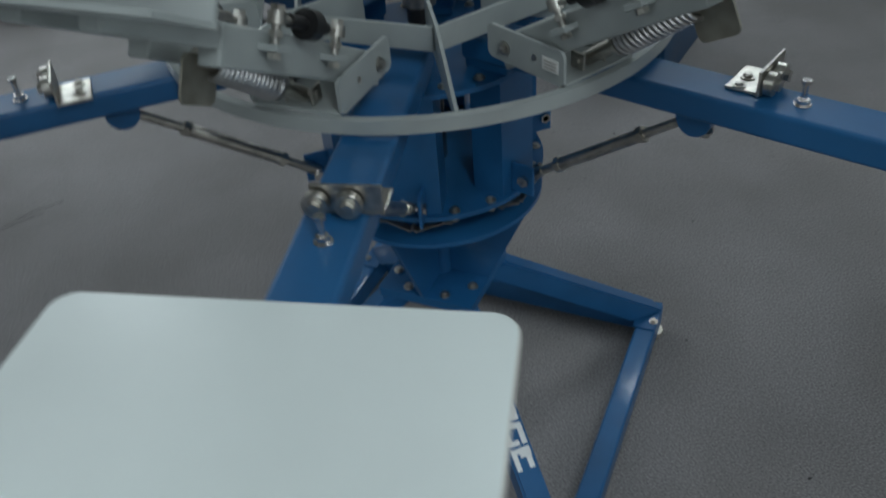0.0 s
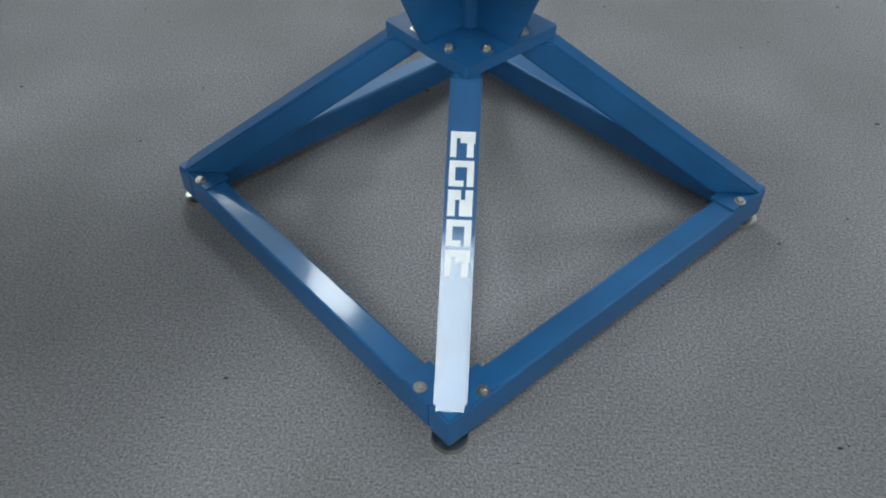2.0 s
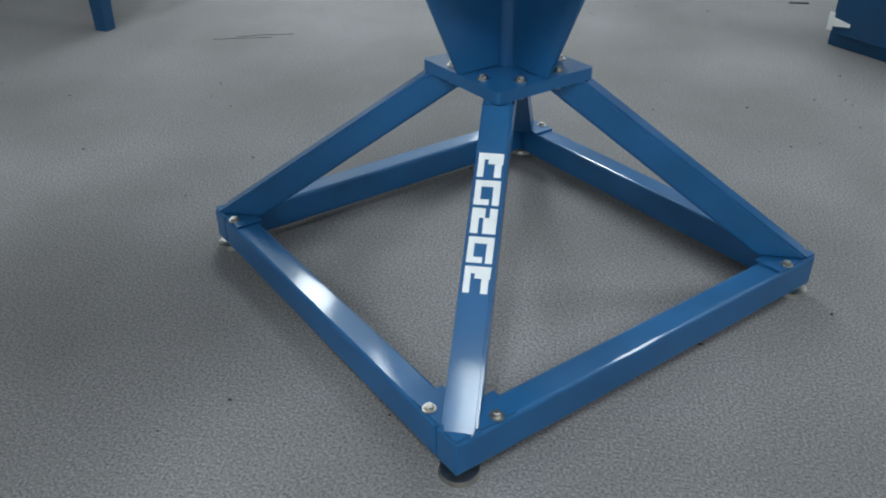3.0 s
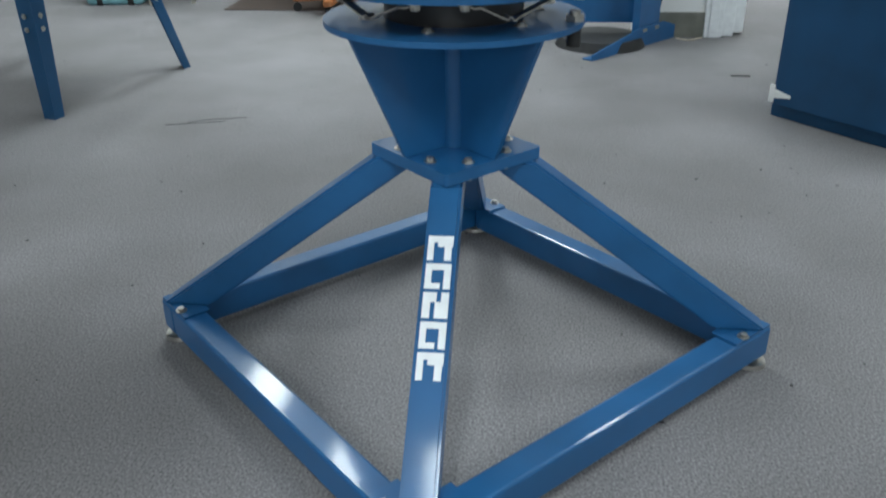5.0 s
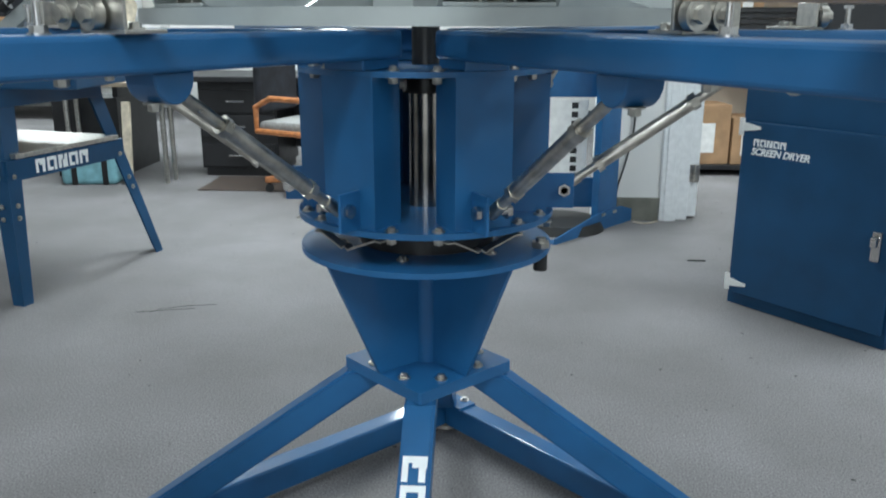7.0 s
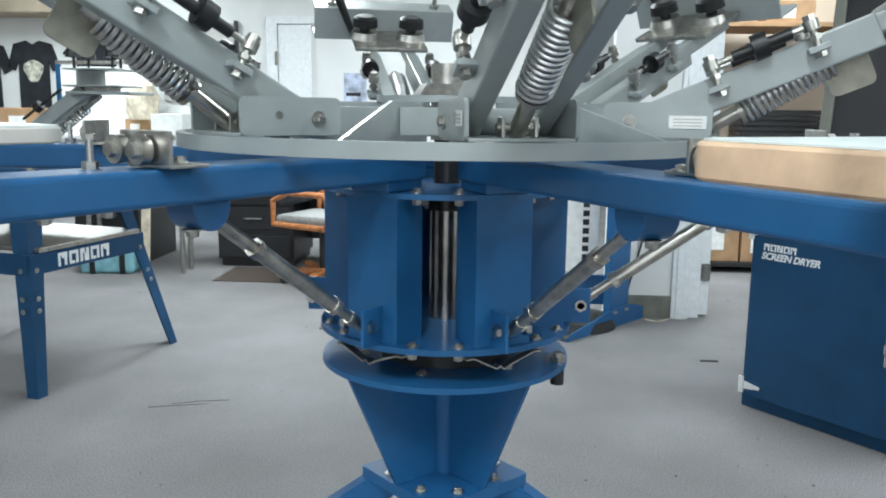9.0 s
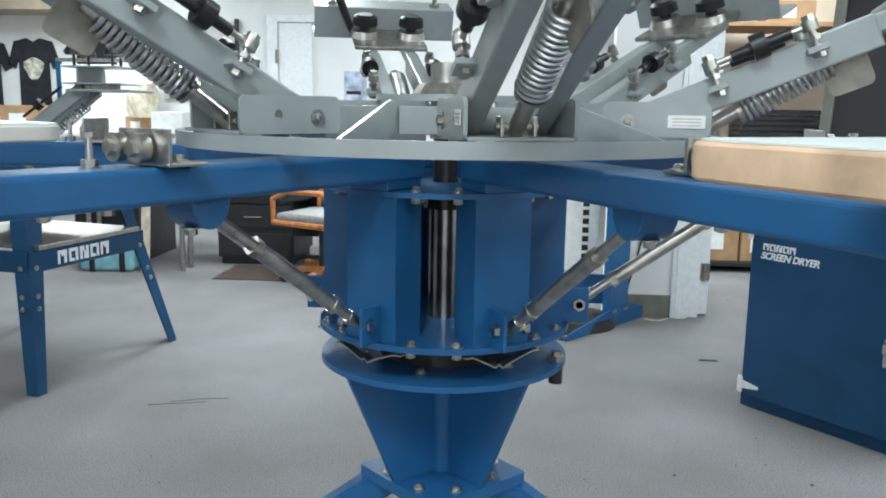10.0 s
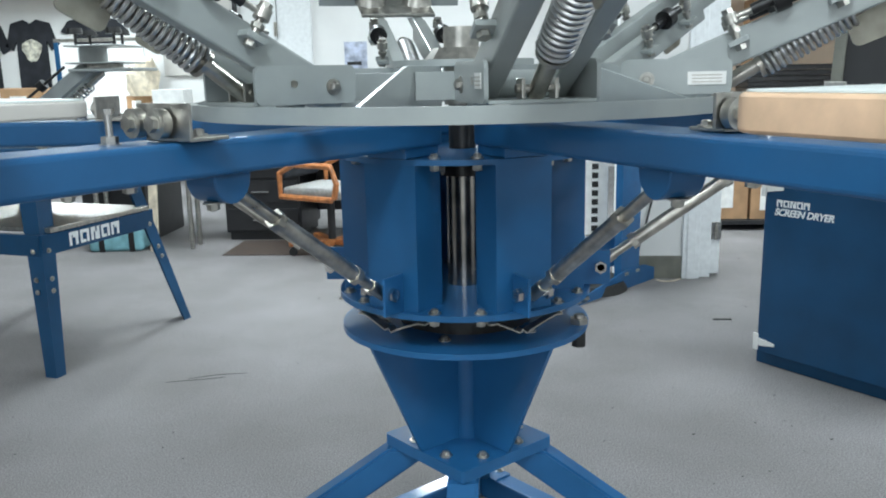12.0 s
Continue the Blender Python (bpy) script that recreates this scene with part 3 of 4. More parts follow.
TAG = finish(box(B(), -0.03, 0.03, -0.0004, 0.0004, -0.009, 0.009), "label_sheet", PAPER)
TAG_LINE = finish(box(B(), -0.023, 0.023, -0.0003, 0.0003, -0.0008, 0.0008), "label_line", ROD)
HOLE = finish(rod(B(), (0, 0, -0.0006), (0, 0, 0.0006), 0.005, 16), "bracket_hole", ROD)
HEADS = [(226.4, 29), (286.4, 29), (346.4, 23), (46.4, 24), (106.4, 21), (166.4, 27)]
for az, sl in HEADS:
    H = head_parts(sl)
    fm = H["m"]
    hd = part("printing_head", H["bracket"], GREY, press, "grey head bracket with spring-lifted bars", turn_z(az))
    for s in (-1, 1):
        part("lift_bar", H["bar"], GREY, hd, "", fm @ Matrix.Translation((0, s * 0.044, 0)))
        put_bolt(hd, (0.2945, s * 0.0695, 1.009), (0, s, 0), BOLT)
        part("bracket_hole", HOLE, BLACK, hd, "dark bolt hole", Matrix.Translation((0.353, s * 0.0692, 1.014)) @ Matrix.Rotation(radians(90), 4, "X"))
        part("micro_adjuster", H["adjuster"], STEEL, hd, "", fm @ Matrix.Translation((0, s * 0.07, 0)))
        part("thumb_collar", H["collar"], BLACK, hd, "black thumb collar", fm @ Matrix.Translation((0, s * 0.07, 0)))
        for ex in (0.129, 0.262):
            part("adjuster_ear", H["ear"], GREY, hd, "", fm @ Matrix.Translation((ex, s * 0.07, 0)) @ Matrix.Diagonal((1, s, 1, 1)))
        part("clamp_knob", H["knob"], BLACK, hd, "round black clamp knob", fm @ Matrix.Translation((0.44, s * 0.055, 0.04)))
        part("clamp_screw", H["screw"], STEEL, hd, "", fm @ Matrix.Translation((0, s * 0.125, 0)))
    part("pivot_tube", H["pivot"], GREY, hd, "", Matrix.Translation(H["piv"]))
    part("spring_rod", H["spring_rod"], ROD, hd, "", fm)
    part("coil_spring", H["spring"], SPRING, hd, "bright steel coil spring", fm)
    part("spring_lug", H["lug"], STEEL, hd)
    part("clamp_yoke", H["yoke"], STEEL, hd, "cast clamp yoke", fm)
    part("screen_channel", H["channel"], GREY, hd, "grey screen-holder channel", fm)
    part("lever", H["lever"], BLACK, hd, "black lever", fm)
    part("stop_plate", H["stop"], DULL, hd, "", fm)
    tag = part("label_sheet", TAG, PAPER, hd, "white printed label", Matrix.Translation((0.375 if az == 346.4 else 0.385, -0.0705, 1.01 if az == 346.4 else 1.014)) @ Matrix.Diagonal((0.85 if az == 346.4 else 0.5, 1, 1, 1)))
    for k in range(3):
        part("label_line", TAG_LINE, BLACK, tag, "", Matrix.Translation((0, -0.0008, 0.004 - 0.0045 * k)))


# ---- left: blue stand with a small tabletop press ----
def blue_stand():
    st = thing("machine_stand", "dark blue steel stand with four splayed legs", "stand", m=STAND_PLAN)
    feet = [Vector((-1.685, 1.556, 0)), Vector((-1.464, 2.401, 0)), Vector((-2.33, 2.62, 0)), Vector((-2.5, 1.77, 0))]
    mid = sum(feet, Vector()) / 4
    tops = [f + (mid - f) * 0.34 + Vector((0, 0, 0.78)) for f in feet]
    for f, t in zip(feet, tops):
        # folded angle leg, tapering to the foot
        d1 = mid - f
        e1 = Vector((feet[1] - feet[0]).normalized())
        e2 = Vector((feet[3] - feet[0]).normalized())
        s1 = 1 if d1.dot(e1) > 0 else -1
        s2 = 1 if d1.dot(e2) > 0 else -1
        bm = B()
        for e, s in ((e1, s1), (e2, s2)):
            wide, slim, th = 0.085, 0.05, 0.004
            o = e.cross(Vector((0, 0, 1))).normalized() * th
            quad = [f, f + e * s * slim, t + e * s * wide, t]
            va = [bm.verts.new(p) for p in quad]
            vb = [bm.verts.new(p + o) for p in quad]
            bm.faces.new(va)
            bm.faces.new(vb[::-1])
            for i in range(4):
                j = (i + 1) % 4
                bm.faces.new((va[j], va[i], vb[i], vb[j]))
        leg = part("leg", bm, NAVY, st)
        for zf in (0.42, 0.48, 0.62, 0.68):
            p = f + (t - f) * zf
            for e, s in ((e1, s1), (e2, s2)):
                other = e2 * -s2 if e is e1 else e1 * -s1
                put_bolt(leg, p + e * s * 0.035 + other * 0.005, other, BOLT)
    for i in range(4):
        a, b = feet[i] + (tops[i] - feet[i]) * 0.65, feet[(i + 1) % 4] + (tops[(i + 1) % 4] - feet[(i + 1) % 4]) * 0.65
        bm = B()
        beam(bm, a, b, 0.02, 0.085, 0.003)
        part("cross_bar", bm, NAVY, st, "blue cross bar with white decal" if i == 0 else "")
        if i == 0:
            d = (b - a).normalized()
            side = Vector((d.y, -d.x, 0))
            for k in range(5):
                q = a + d * (0.17 + 0.062 * k) + side * 0.0105
                m = Matrix((d, Vector((0, 0, 1)), side)).transposed().to_4x4()
                g = part("decal_mark", GLYPHS[(0, 1, 2, 1, 0)[k]], LETTER, st, "", Matrix.Translation(q) @ m @ Matrix.Scale(1.35, 4))
        a, b = tops[i], tops[(i + 1) % 4]
        part("top_rail", beam(B(), a, b, 0.03, 0.07, 0.003), NAVY, st)
    return mid, math.degrees(math.atan2((feet[1] - feet[0]).y, (feet[1] - feet[0]).x))


STAND_MID, STAND_AZ = blue_stand()


# ---- right: screen dryer cabinet ----
def dryer():
    # local x along the door face, y into the cabinet
    m = DRYER_PLAN @ Matrix.Translation((1.045, 1.746, 0)) @ turn_z(math.degrees(math.atan2(1.328 - 1.746, 1.377 - 1.045)))
    cab = thing("screen_dryer_cabinet", "dark blue steel screen drying cabinet with closed door", "cabinet", m=m)
    W, DP, HT = 0.62, 0.6, 0.86
    bm = B()
    box(bm, 0, W, 0.004, DP, 0.0, HT, 0.004)
    part("body", bm, NAVY, cab)
    door = part("door", box(B(), 0.022, W - 0.012, -0.016, 0.003, 0.05, 0.705, 0.003), NAVY, cab, "flat blue door")
    for z in (0.09, 0.685):
        bm = B()
        box(bm, 0.0, 0.02, -0.022, -0.016, z - 0.032, z + 0.032, 0.001)
        prism(bm, [(0.02, -0.016), (0.088, -0.005), (0.088, 0.005), (0.02, 0.016)], 0.004, Matrix.Translation((0, -0.016, z)) @ Matrix.Rotation(radians(90), 4, "X"))
        part("hinge", bm, PAPER, door, "white painted strap hinge")
    bm = B()
    box(bm, 0.545, 0.575, -0.03, -0.016, 0.30, 0.40, 0.003)
    box(bm, 0.55, 0.57, -0.05, -0.03, 0.35, 0.385, 0.003)
    part("latch", bm, CHROME, door, "chrome latch")
    for k in range(5):
        part("decal_mark", GLYPHS[(0, 1, 2, 1, 0)[k]], LETTER, door, "", Matrix.Translation((0.075 + 0.027 * k, -0.0162, 0.632)) @ Matrix.Rotation(radians(90), 4, "X") @ Matrix.Scale(0.62, 4))
    text = bpy.data.curves.new("door_lettering", "FONT")
    text.body, text.size, text.extrude, text.shear, text.space_character = "SCREEN DRYER", 0.035, 0.0005, 0.25, 0.95
    text.offset = 0.0012
    tob = new("door_lettering_curve", text)
    me = bpy.data.meshes.new_from_object(tob)
    bpy.data.objects.remove(tob)
    me.materials.clear()
    me.materials.append(LETTER)
    part("door_lettering", me, LETTER, door, "white slanted SCREEN DRYER lettering", Matrix.Translation((0.056, -0.0168, 0.588)) @ Matrix.Rotation(radians(90), 4, "X"))


dryer()


# ---- small tabletop press on the blue stand ----
def tabletop_press():
    m = STAND_PLAN @ Matrix.Translation((STAND_MID.x, STAND_MID.y, 0.815))
    tp = thing("tabletop_press", "small grey tabletop screen press with white platen on the blue stand", "printing press", m=m)
    part("bed", box(B(), -0.55, 0.52, -0.33, 0.33, 0.0, 0.07, 0.006), NAVY, tp, "dark blue bed")
    part("bed_rail", box(B(), -0.5, 0.42, -0.2, -0.12, 0.07, 0.125, 0.004), GREY, tp, "grey slide rail")
    part("platen_support", box(B(), -0.4, 0.15, -0.2, -0.1, 0.125, 0.155, 0.003), STEEL, tp)
    slope = Matrix.Translation((0.12, -0.1, 0.19)) @ Matrix.Rotation(radians(-36), 4, "Y")
    for s in (-0.05, 0.05):
        part("lift_bar", box(B(), 0.0, 0.32, s - 0.018, s + 0.018, -0.025, 0.03, 0.003, slope), GREY, tp)
    part("coil_spring", sweep(B(), [slope @ p for p in helix((0.08, 0, -0.05), (0.26, 0, -0.045), 0.02, 12)], 0.004, 6), CHROME, tp)
    part("spring_rod", rod(B(), slope @ Vector((0.0, 0, -0.05)), slope @ Vector((0.34, 0, -0.04)), 0.011, 12), ROD, tp)
    head = Matrix.Translation((0.38, -0.1, 0.375))
    part("clamp_plate", box(B(), -0.05, 0.22, -0.12, 0.12, -0.012, 0.0, 0.003, head), GREY, tp, "grey lower clamp plate")
    bm = B()
    box(bm, -0.06, 0.17, -0.12, 0.12, 0.085, 0.092, 0.002, head)
    box(bm, -0.06, 0.17, -0.12, 0.12, 0.018, 0.025, 0.002, head)
    box(bm, 0.0, 0.007, -0.12, 0.12, 0.025, 0.085, 0.001, head)
    part("screen_channel", bm, GREY, tp, "grey screen-holder channel")
    part("channel_spacer", box(B(), 0.0, 0.1, -0.06, 0.06, 0.0, 0.018, 0.002, head), STEEL, tp)
    for x, y in ((-0.02, -0.09), (0.14, -0.09), (-0.04, 0.07), (0.1, 0.07)):
        bm = B()
        rod(bm, head @ Vector((x, y, 0.092)), head @ Vector((x, y, 0.14)), 0.006, 10)
        rod(bm, head @ Vector((x, y, 0.135)), head @ Vector((x, y, 0.158)), 0.032, 22, 0.028)
        part("clamp_knob", bm, BLACK, tp, "round black clamp knob")
    for y in (-0.18, 0.0):
        bm = B()
        rod(bm, slope @ Vector((0.05, y + 0.09, 0.05)), slope @ Vector((0.26, y + 0.09, 0.05)), 0.006, 10)
        rod(bm, slope @ Vector((0.12, y + 0.09, 0.05)), slope @ Vector((0.15, y + 0.09, 0.05)), 0.022, 18)
        part("micro_adjuster", bm, BLACK, tp, "black micro-adjuster")


tabletop_press()
shelf_sheet = part("lower_shelf", box(B(), -0.36, 0.36, -0.3, 0.3, 0.0, 0.02, 0.003), STEEL, None, "", STAND_PLAN @ Matrix.Translation((STAND_MID.x, STAND_MID.y, 0.552)) @ turn_z(STAND_AZ - 90))
tagged(shelf_sheet, "bright sheet-metal shelf lying on the stand's cross bars", "shelf")


# ---- partition with a doorway, open door, far wall ----
def structure(name, bm, mat, label, category, m=I4):
    return tagged(part(name, bm, mat, None, "", m), label, category, kind="structure")


PY = 3.42
structure("wall_partition", box(B(), 0.72, 1.10, PY, PY + 0.12, 0, CEILING / 0.855), WALL, "scuffed white partition wall", "wall", WALL_PLAN)
structure("wall_partition_east", box(B(), 2.25, RIGHT, PY, PY + 0.12, 0, CEILING / 0.855), WALL, "white partition wall beyond the doorway", "wall", WALL_PLAN)
structure("wall_lintel", box(B(), 1.10, 2.25, PY, PY + 0.12, 2.12, CEILING / 0.855), WALL, "white wall above the doorway", "wall", WALL_PLAN)
structure("baseboard", box(B(), 0.72, 1.10, PY - 0.012, PY - 0.001, 0.0, 0.135, 0.002), VINYL, "grey vinyl baseboard with a torn top edge", "baseboard", WALL_PLAN)
door_trim = structure("trim", box(B(), 1.101, 1.2, PY - 0.02, PY + 0.125, 0, 2.12, 0.004), LETTER, "white painted door casing", "trim", WALL_PLAN)
part("stop", box(B(), 1.201, 1.27, PY + 0.02, PY + 0.1, 0, 2.1, 0.003), LETTER, door_trim)
part("casing_bead", box(B(), 1.125, 1.175, PY - 0.028, PY - 0.0205, 0, 2.12, 0.003), LETTER, door_trim)
door_leaf = structure("door_1", box(B(), 1.276, 1.33, PY + 0.06, PY + 0.86, 0.012, 2.06, 0.003), LETTER, "white door standing open", "door", WALL_PLAN)
for z in (0.27, 1.1, 1.85):
    bm = B()
    box(bm, 1.272, 1.334, PY + 0.052, PY + 0.0595, z - 0.05, z + 0.05, 0.001)
    rod(bm, (1.305, PY + 0.048, z - 0.052), (1.305, PY + 0.048, z + 0.052), 0.008, 12)
    part("hinge", bm, ROD, door_leaf, "worn steel hinge")

far_door = structure("door_2", box(B(), -1.9, -1.6, BACK - 0.035, BACK - 0.004, 0.45, 1.97, 0.004), LETTER, "closed white door in the far wall", "door", FAR_PLAN)
part("hinge", box(B(), -1.925, -1.90, BACK - 0.06, BACK - 0.036, 1.62, 1.74, 0.003), ROD, far_door, "steel hinge")
far_trim = structure("trim_far", box(B(), -2.0, -1.905, BACK - 0.05, BACK - 0.003, 0.445, 2.04, 0.004), LETTER, "white door casing", "trim", FAR_PLAN)
part("head_casing", box(B(), -1.904, -1.56, BACK - 0.05, BACK - 0.003, 1.975, 2.04, 0.004), LETTER, far_trim)
structure("wall_store", box(B(), 1.2, RIGHT, BACK - 0.09, BACK - 0.012, 0.0, CEILING / 0.815), material("warm_beige_paint", (0.62, 0.52, 0.42), 0.7, vary=0.03, scale=3), "warm beige store-room wall", "wall", STORE_PLAN)
cabinet_high = thing("wall_cabinet", "long grey-brown wall cabinet over the shirts", "cabinet", m=FAR_PLAN)
part("body", box(B(), -5.9, -3.4, BACK - 0.36, BACK - 0.005, 2.02, 2.3, 0.006), TAN, cabinet_high)
part("door", box(B(), -4.3, -3.42, BACK - 0.378, BACK - 0.361, 2.03, 2.29, 0.003), TAN, cabinet_high)
board = thing("notice_board", "grey-beige board hanging on the far wall", "board", m=FAR_PLAN)
part("panel", box(B(), -2.95, -2.28, BACK - 0.04, BACK - 0.004, 1.3, 1.98, 0.004), PALE_BOARD, board)
part("edge", box(B(), -2.29, -2.262, BACK - 0.05, BACK - 0.003, 1.28, 2.0, 0.002), BLACK_METAL, board)
poster = thing("poster", "small blue-grey printed sheet on the wall", "poster", m=FAR_PLAN)
part("sheet", box(B(), -1.32, -1.12, BACK - 0.006, BACK - 0.003, 1.28, 1.56), material("print_blue_grey", (0.42, 0.46, 0.6), 0.6, vary=0.35, scale=9), poster)
part("bar", box(B(), -1.30, -1.17, BACK - 0.009, BACK - 0.0061, 1.36, 1.39), BLACK, poster)


# ---- shirts hanging on the far wall ----
def shirt(x, top, w, h, print_mat):
    sh = thing("t_shirt", "black printed t-shirt pinned to the wall", "t-shirt", "shirts on the wall", FAR_PLAN @ pose(x, BACK - 0.002, top))
    bm = B()
    hw = w / 2
    outline = [(-hw * 0.35, 0), (-hw, -0.03), (-hw * 1.35, -h * 0.38), (-hw * 1.0, -h * 0.45), (-hw * 0.78, -h * 0.3), (-hw * 0.8, -h), (hw * 0.8, -h), (hw * 0.78, -h * 0.3), (hw * 1.0, -h * 0.45), (hw * 1.35, -h * 0.38), (hw, -0.03), (hw * 0.35, 0), (0, -0.035)]
    prism(bm, outline, 0.02, Matrix.Rotation(radians(90), 4, "X"))
    part("cloth", bm, SHIRT, sh)
    if print_mat:
        part("print", prism(B(), [(0.09 * math.cos(k) * (1 + 0.25 * math.sin(3 * k)), 0.1 * math.sin(k)) for k in (i * 0.5 for i in range(12))], 0.002, Matrix.Translation((0, -0.0205, -h * 0.45)) @ Matrix.Rotation(radians(90), 4, "X")), print_mat, sh, "pale chest print")


shirt(-4.17, 1.82, 0.36, 0.6, PRINT_PALE)
shirt(-4.66, 1.8, 0.42, 0.62, TEAL)
shirt(-3.58, 1.83, 0.46, 0.33, None)

# ---- work table with boxes at the far left ----
def far_table():
    tb = thing("work_table", "long pale work table against the far wall", "table", m=FAR_PLAN)
    part("tabletop", box(B(), -5.6, -2.55, 4.95, 5.75, 0.98, 1.02, 0.006), PAPER, tb)
    for x in (-5.5, -2.65):
        for y in (5.02, 5.68):
            part("leg", box(B(), x - 0.025, x + 0.025, y - 0.025, y + 0.025, 0.44, 0.98, 0.003), STEEL, tb)
    part("lower_shelf", box(B(), -5.5, -2.65, 5.0, 5.7, 0.6, 0.63, 0.004), PAPER, tb)


far_table()


def carton(name, x, y, z, w, d, h, mat, label, az=0, tape=True, ground=I4):
    c = thing(name, label, "box", "cartons", ground @ pose(x, y, z, 0, 0, az))
    part("body", box(B(), -w / 2, w / 2, -d / 2, d / 2, 0, h, 0.005), mat, c)
    if tape:
        part("label_sheet", box(B(), -w * 0.28, w * 0.1, -d / 2 - 0.003, -d / 2 - 0.0005, h * 0.2, h * 0.7), PAPER, c, "white paper label")
        part("flap", box(B(), -w / 2 + 0.004, w / 2 - 0.004, -d / 2 + 0.004, -0.004, h + 0.0005, h + 0.005, 0.001), mat, c)
    return c


carton("cardboard_box", -3.8, 5.25, 1.02, 0.36, 0.3, 0.2, CARD, "brown cardboard box with a white label", 3, ground=FAR_PLAN)
carton("cardboard_box", -4.25, 5.25, 1.02, 0.3, 0.3, 0.16, PAPER, "white cardboard box on the work table", -4, ground=FAR_PLAN)
carton("white_box", -2.58, 5.2, 1.02, 0.25, 0.25, 0.17, PAPER, "white box on the work table edge", 5, False, FAR_PLAN)
carton("cardboard_box", -2.95, 5.45, 1.02, 0.2, 0.2, 0.12, CARD, "small brown cardboard box", 8, ground=FAR_PLAN)
bag = thing("cloth_bag", "crumpled cream cloth bag on the work table", "bag", m=FAR_PLAN @ pose(-2.85, 5.3, 1.14))
bm = B()
bmesh.ops.create_icosphere(bm, subdivisions=3, radius=0.13)
for v in bm.verts:
    v.co *= 1 + 0.3 * noise.noise(v.co * 14)
    v.co.z = max(v.co.z * 1.5, -0.12) + 0.12
part("cloth", bm, CREAM, bag)
panel = thing("leaning_screens", "pale framed screens leaning against the wall", "screen frame", m=FAR_PLAN)
part("mesh_panel", box(B(), -3.75, -3.0, 5.55, 5.57, 1.02, 1.58, 0.003, Matrix.Translation((0, 0.12, 0))), WALL, panel)
part("frame_bar", box(B(), -3.79, -3.75, 5.54, 5.58, 1.02, 1.6, 0.003, Matrix.Translation((0, 0.12, 0))), NAVY, panel)
part("frame_bar", box(B(), -3.79, -2.97, 5.54, 5.58, 1.601, 1.63, 0.003, Matrix.Translation((0, 0.12, 0))), STEEL, panel)

# ---- desk, chair, bag ----
def desk():
    d = thing("desk", "black steel office desk with three drawers", "desk", m=DESK_PLAN)
    part("worktop", box(B(), -2.75, -0.6, 4.75, 5.55, 0.72, 0.76, 0.006), BLACK_METAL, d, "dark worn top")
    body = part("pedestal", box(B(), -2.1, -1.5, 4.85, 5.5, 0.06, 0.72, 0.006), BLACK_METAL, d)
    for z in (0.14, 0.36, 0.55):
        dr = part("drawer", box(B(), -2.08, -1.52, 4.832, 4.849, z - 0.06, z + 0.11, 0.003), BLACK_METAL, d)
        part("handle", box(B(), -1.88, -1.74, 4.815, 4.8315, z + 0.015, z + 0.03, 0.003), CHROME, dr, "chrome pull")
    part("modesty_panel", box(B(), -1.5, -0.62, 5.4, 5.44, 0.15, 0.72, 0.004), BLACK_METAL, d)
    part("pedestal", box(B(), -1.1, -0.62, 4.85, 5.4, 0.06, 0.72, 0.006), BLACK_METAL, d)
    part("plinth", box(B(), -2.08, -1.52, 4.88, 5.48, 0, 0.06), BLACK_METAL, d)
    part("plinth", box(B(), -1.08, -0.64, 4.88, 5.38, 0, 0.06), BLACK_METAL, d)
    part("end_leg", box(B(), -2.74, -2.7, 4.8, 5.5, 0, 0.72, 0.004), BLACK_METAL, d)


desk()
tbl = thing("side_table", "grey steel side table with thin tube legs", "table", m=DESK_PLAN)
part("tabletop", box(B(), -3.0, -2.22, 4.5, 4.72, 0.70, 0.73, 0.004), TAN, tbl)
for x in (-2.97, -2.26):
    for y in (4.53, 4.69):
        part("leg", rod(B(), (x, y, 0), (x, y, 0.7), 0.018, 14), STEEL, tbl)
case = carton("storage_crate", -2.95, 4.95, 0, 0.5, 0.4, 0.6, BLACK_METAL, "black crate beneath the side table", 2, False, DESK_PLAN)


def chair():
    c = thing("office_chair", "office chair with orange wood arms and grey seat", "chair", m=DESK_PLAN @ pose(-1.16, 4.35, 0, 0, 0, 68))
    part("seat", box(B(), -0.24, 0.24, -0.24, 0.24, 0.42, 0.5, 0.03, seg=3), material("grey_upholstery", (0.3, 0.3, 0.29), 0.85, vary=0.1, scale=40), c)
    part("backrest", box(B(), -0.22, 0.22, 0.22, 0.29, 0.55, 0.98, 0.03, seg=3), SHIRT, c)
    for s in (-1, 1):
        bm = B()
        sweep(bm, [(s * 0.28, -0.22, 0.44), (s * 0.28, -0.24, 0.54), (s * 0.28, -0.2, 0.655), (s * 0.28, 0.1, 0.66), (s * 0.28, 0.22, 0.6), (s * 0.28, 0.22, 0.44), (s * 0.28, -0.2, 0.43)], 0.021, 8)
        part("arm", bm, ORANGE_WOOD, c, "orange varnished wooden arm")
    part("post", rod(B(), (0, 0, 0.09), (0, 0, 0.42), 0.028, 16), BLACK_METAL, c)
    for k in range(5):
        a = turn_z(72 * k + 200)
        part("base_spoke", box(B(), 0.02, 0.31, -0.028, 0.028, 0.068, 0.108, 0.008, a), ORANGE_WOOD, c, "wooden base spoke")
        part("castor", rod(B(), a @ Vector((0.28, -0.018, 0.03)), a @ Vector((0.28, 0.018, 0.03)), 0.03, 18), BLACK, c, "black castor")
        part("castor_stem", rod(B(), a @ Vector((0.28, 0, 0.05)), a @ Vector((0.28, 0, 0.07)), 0.01, 10), BLACK, c)


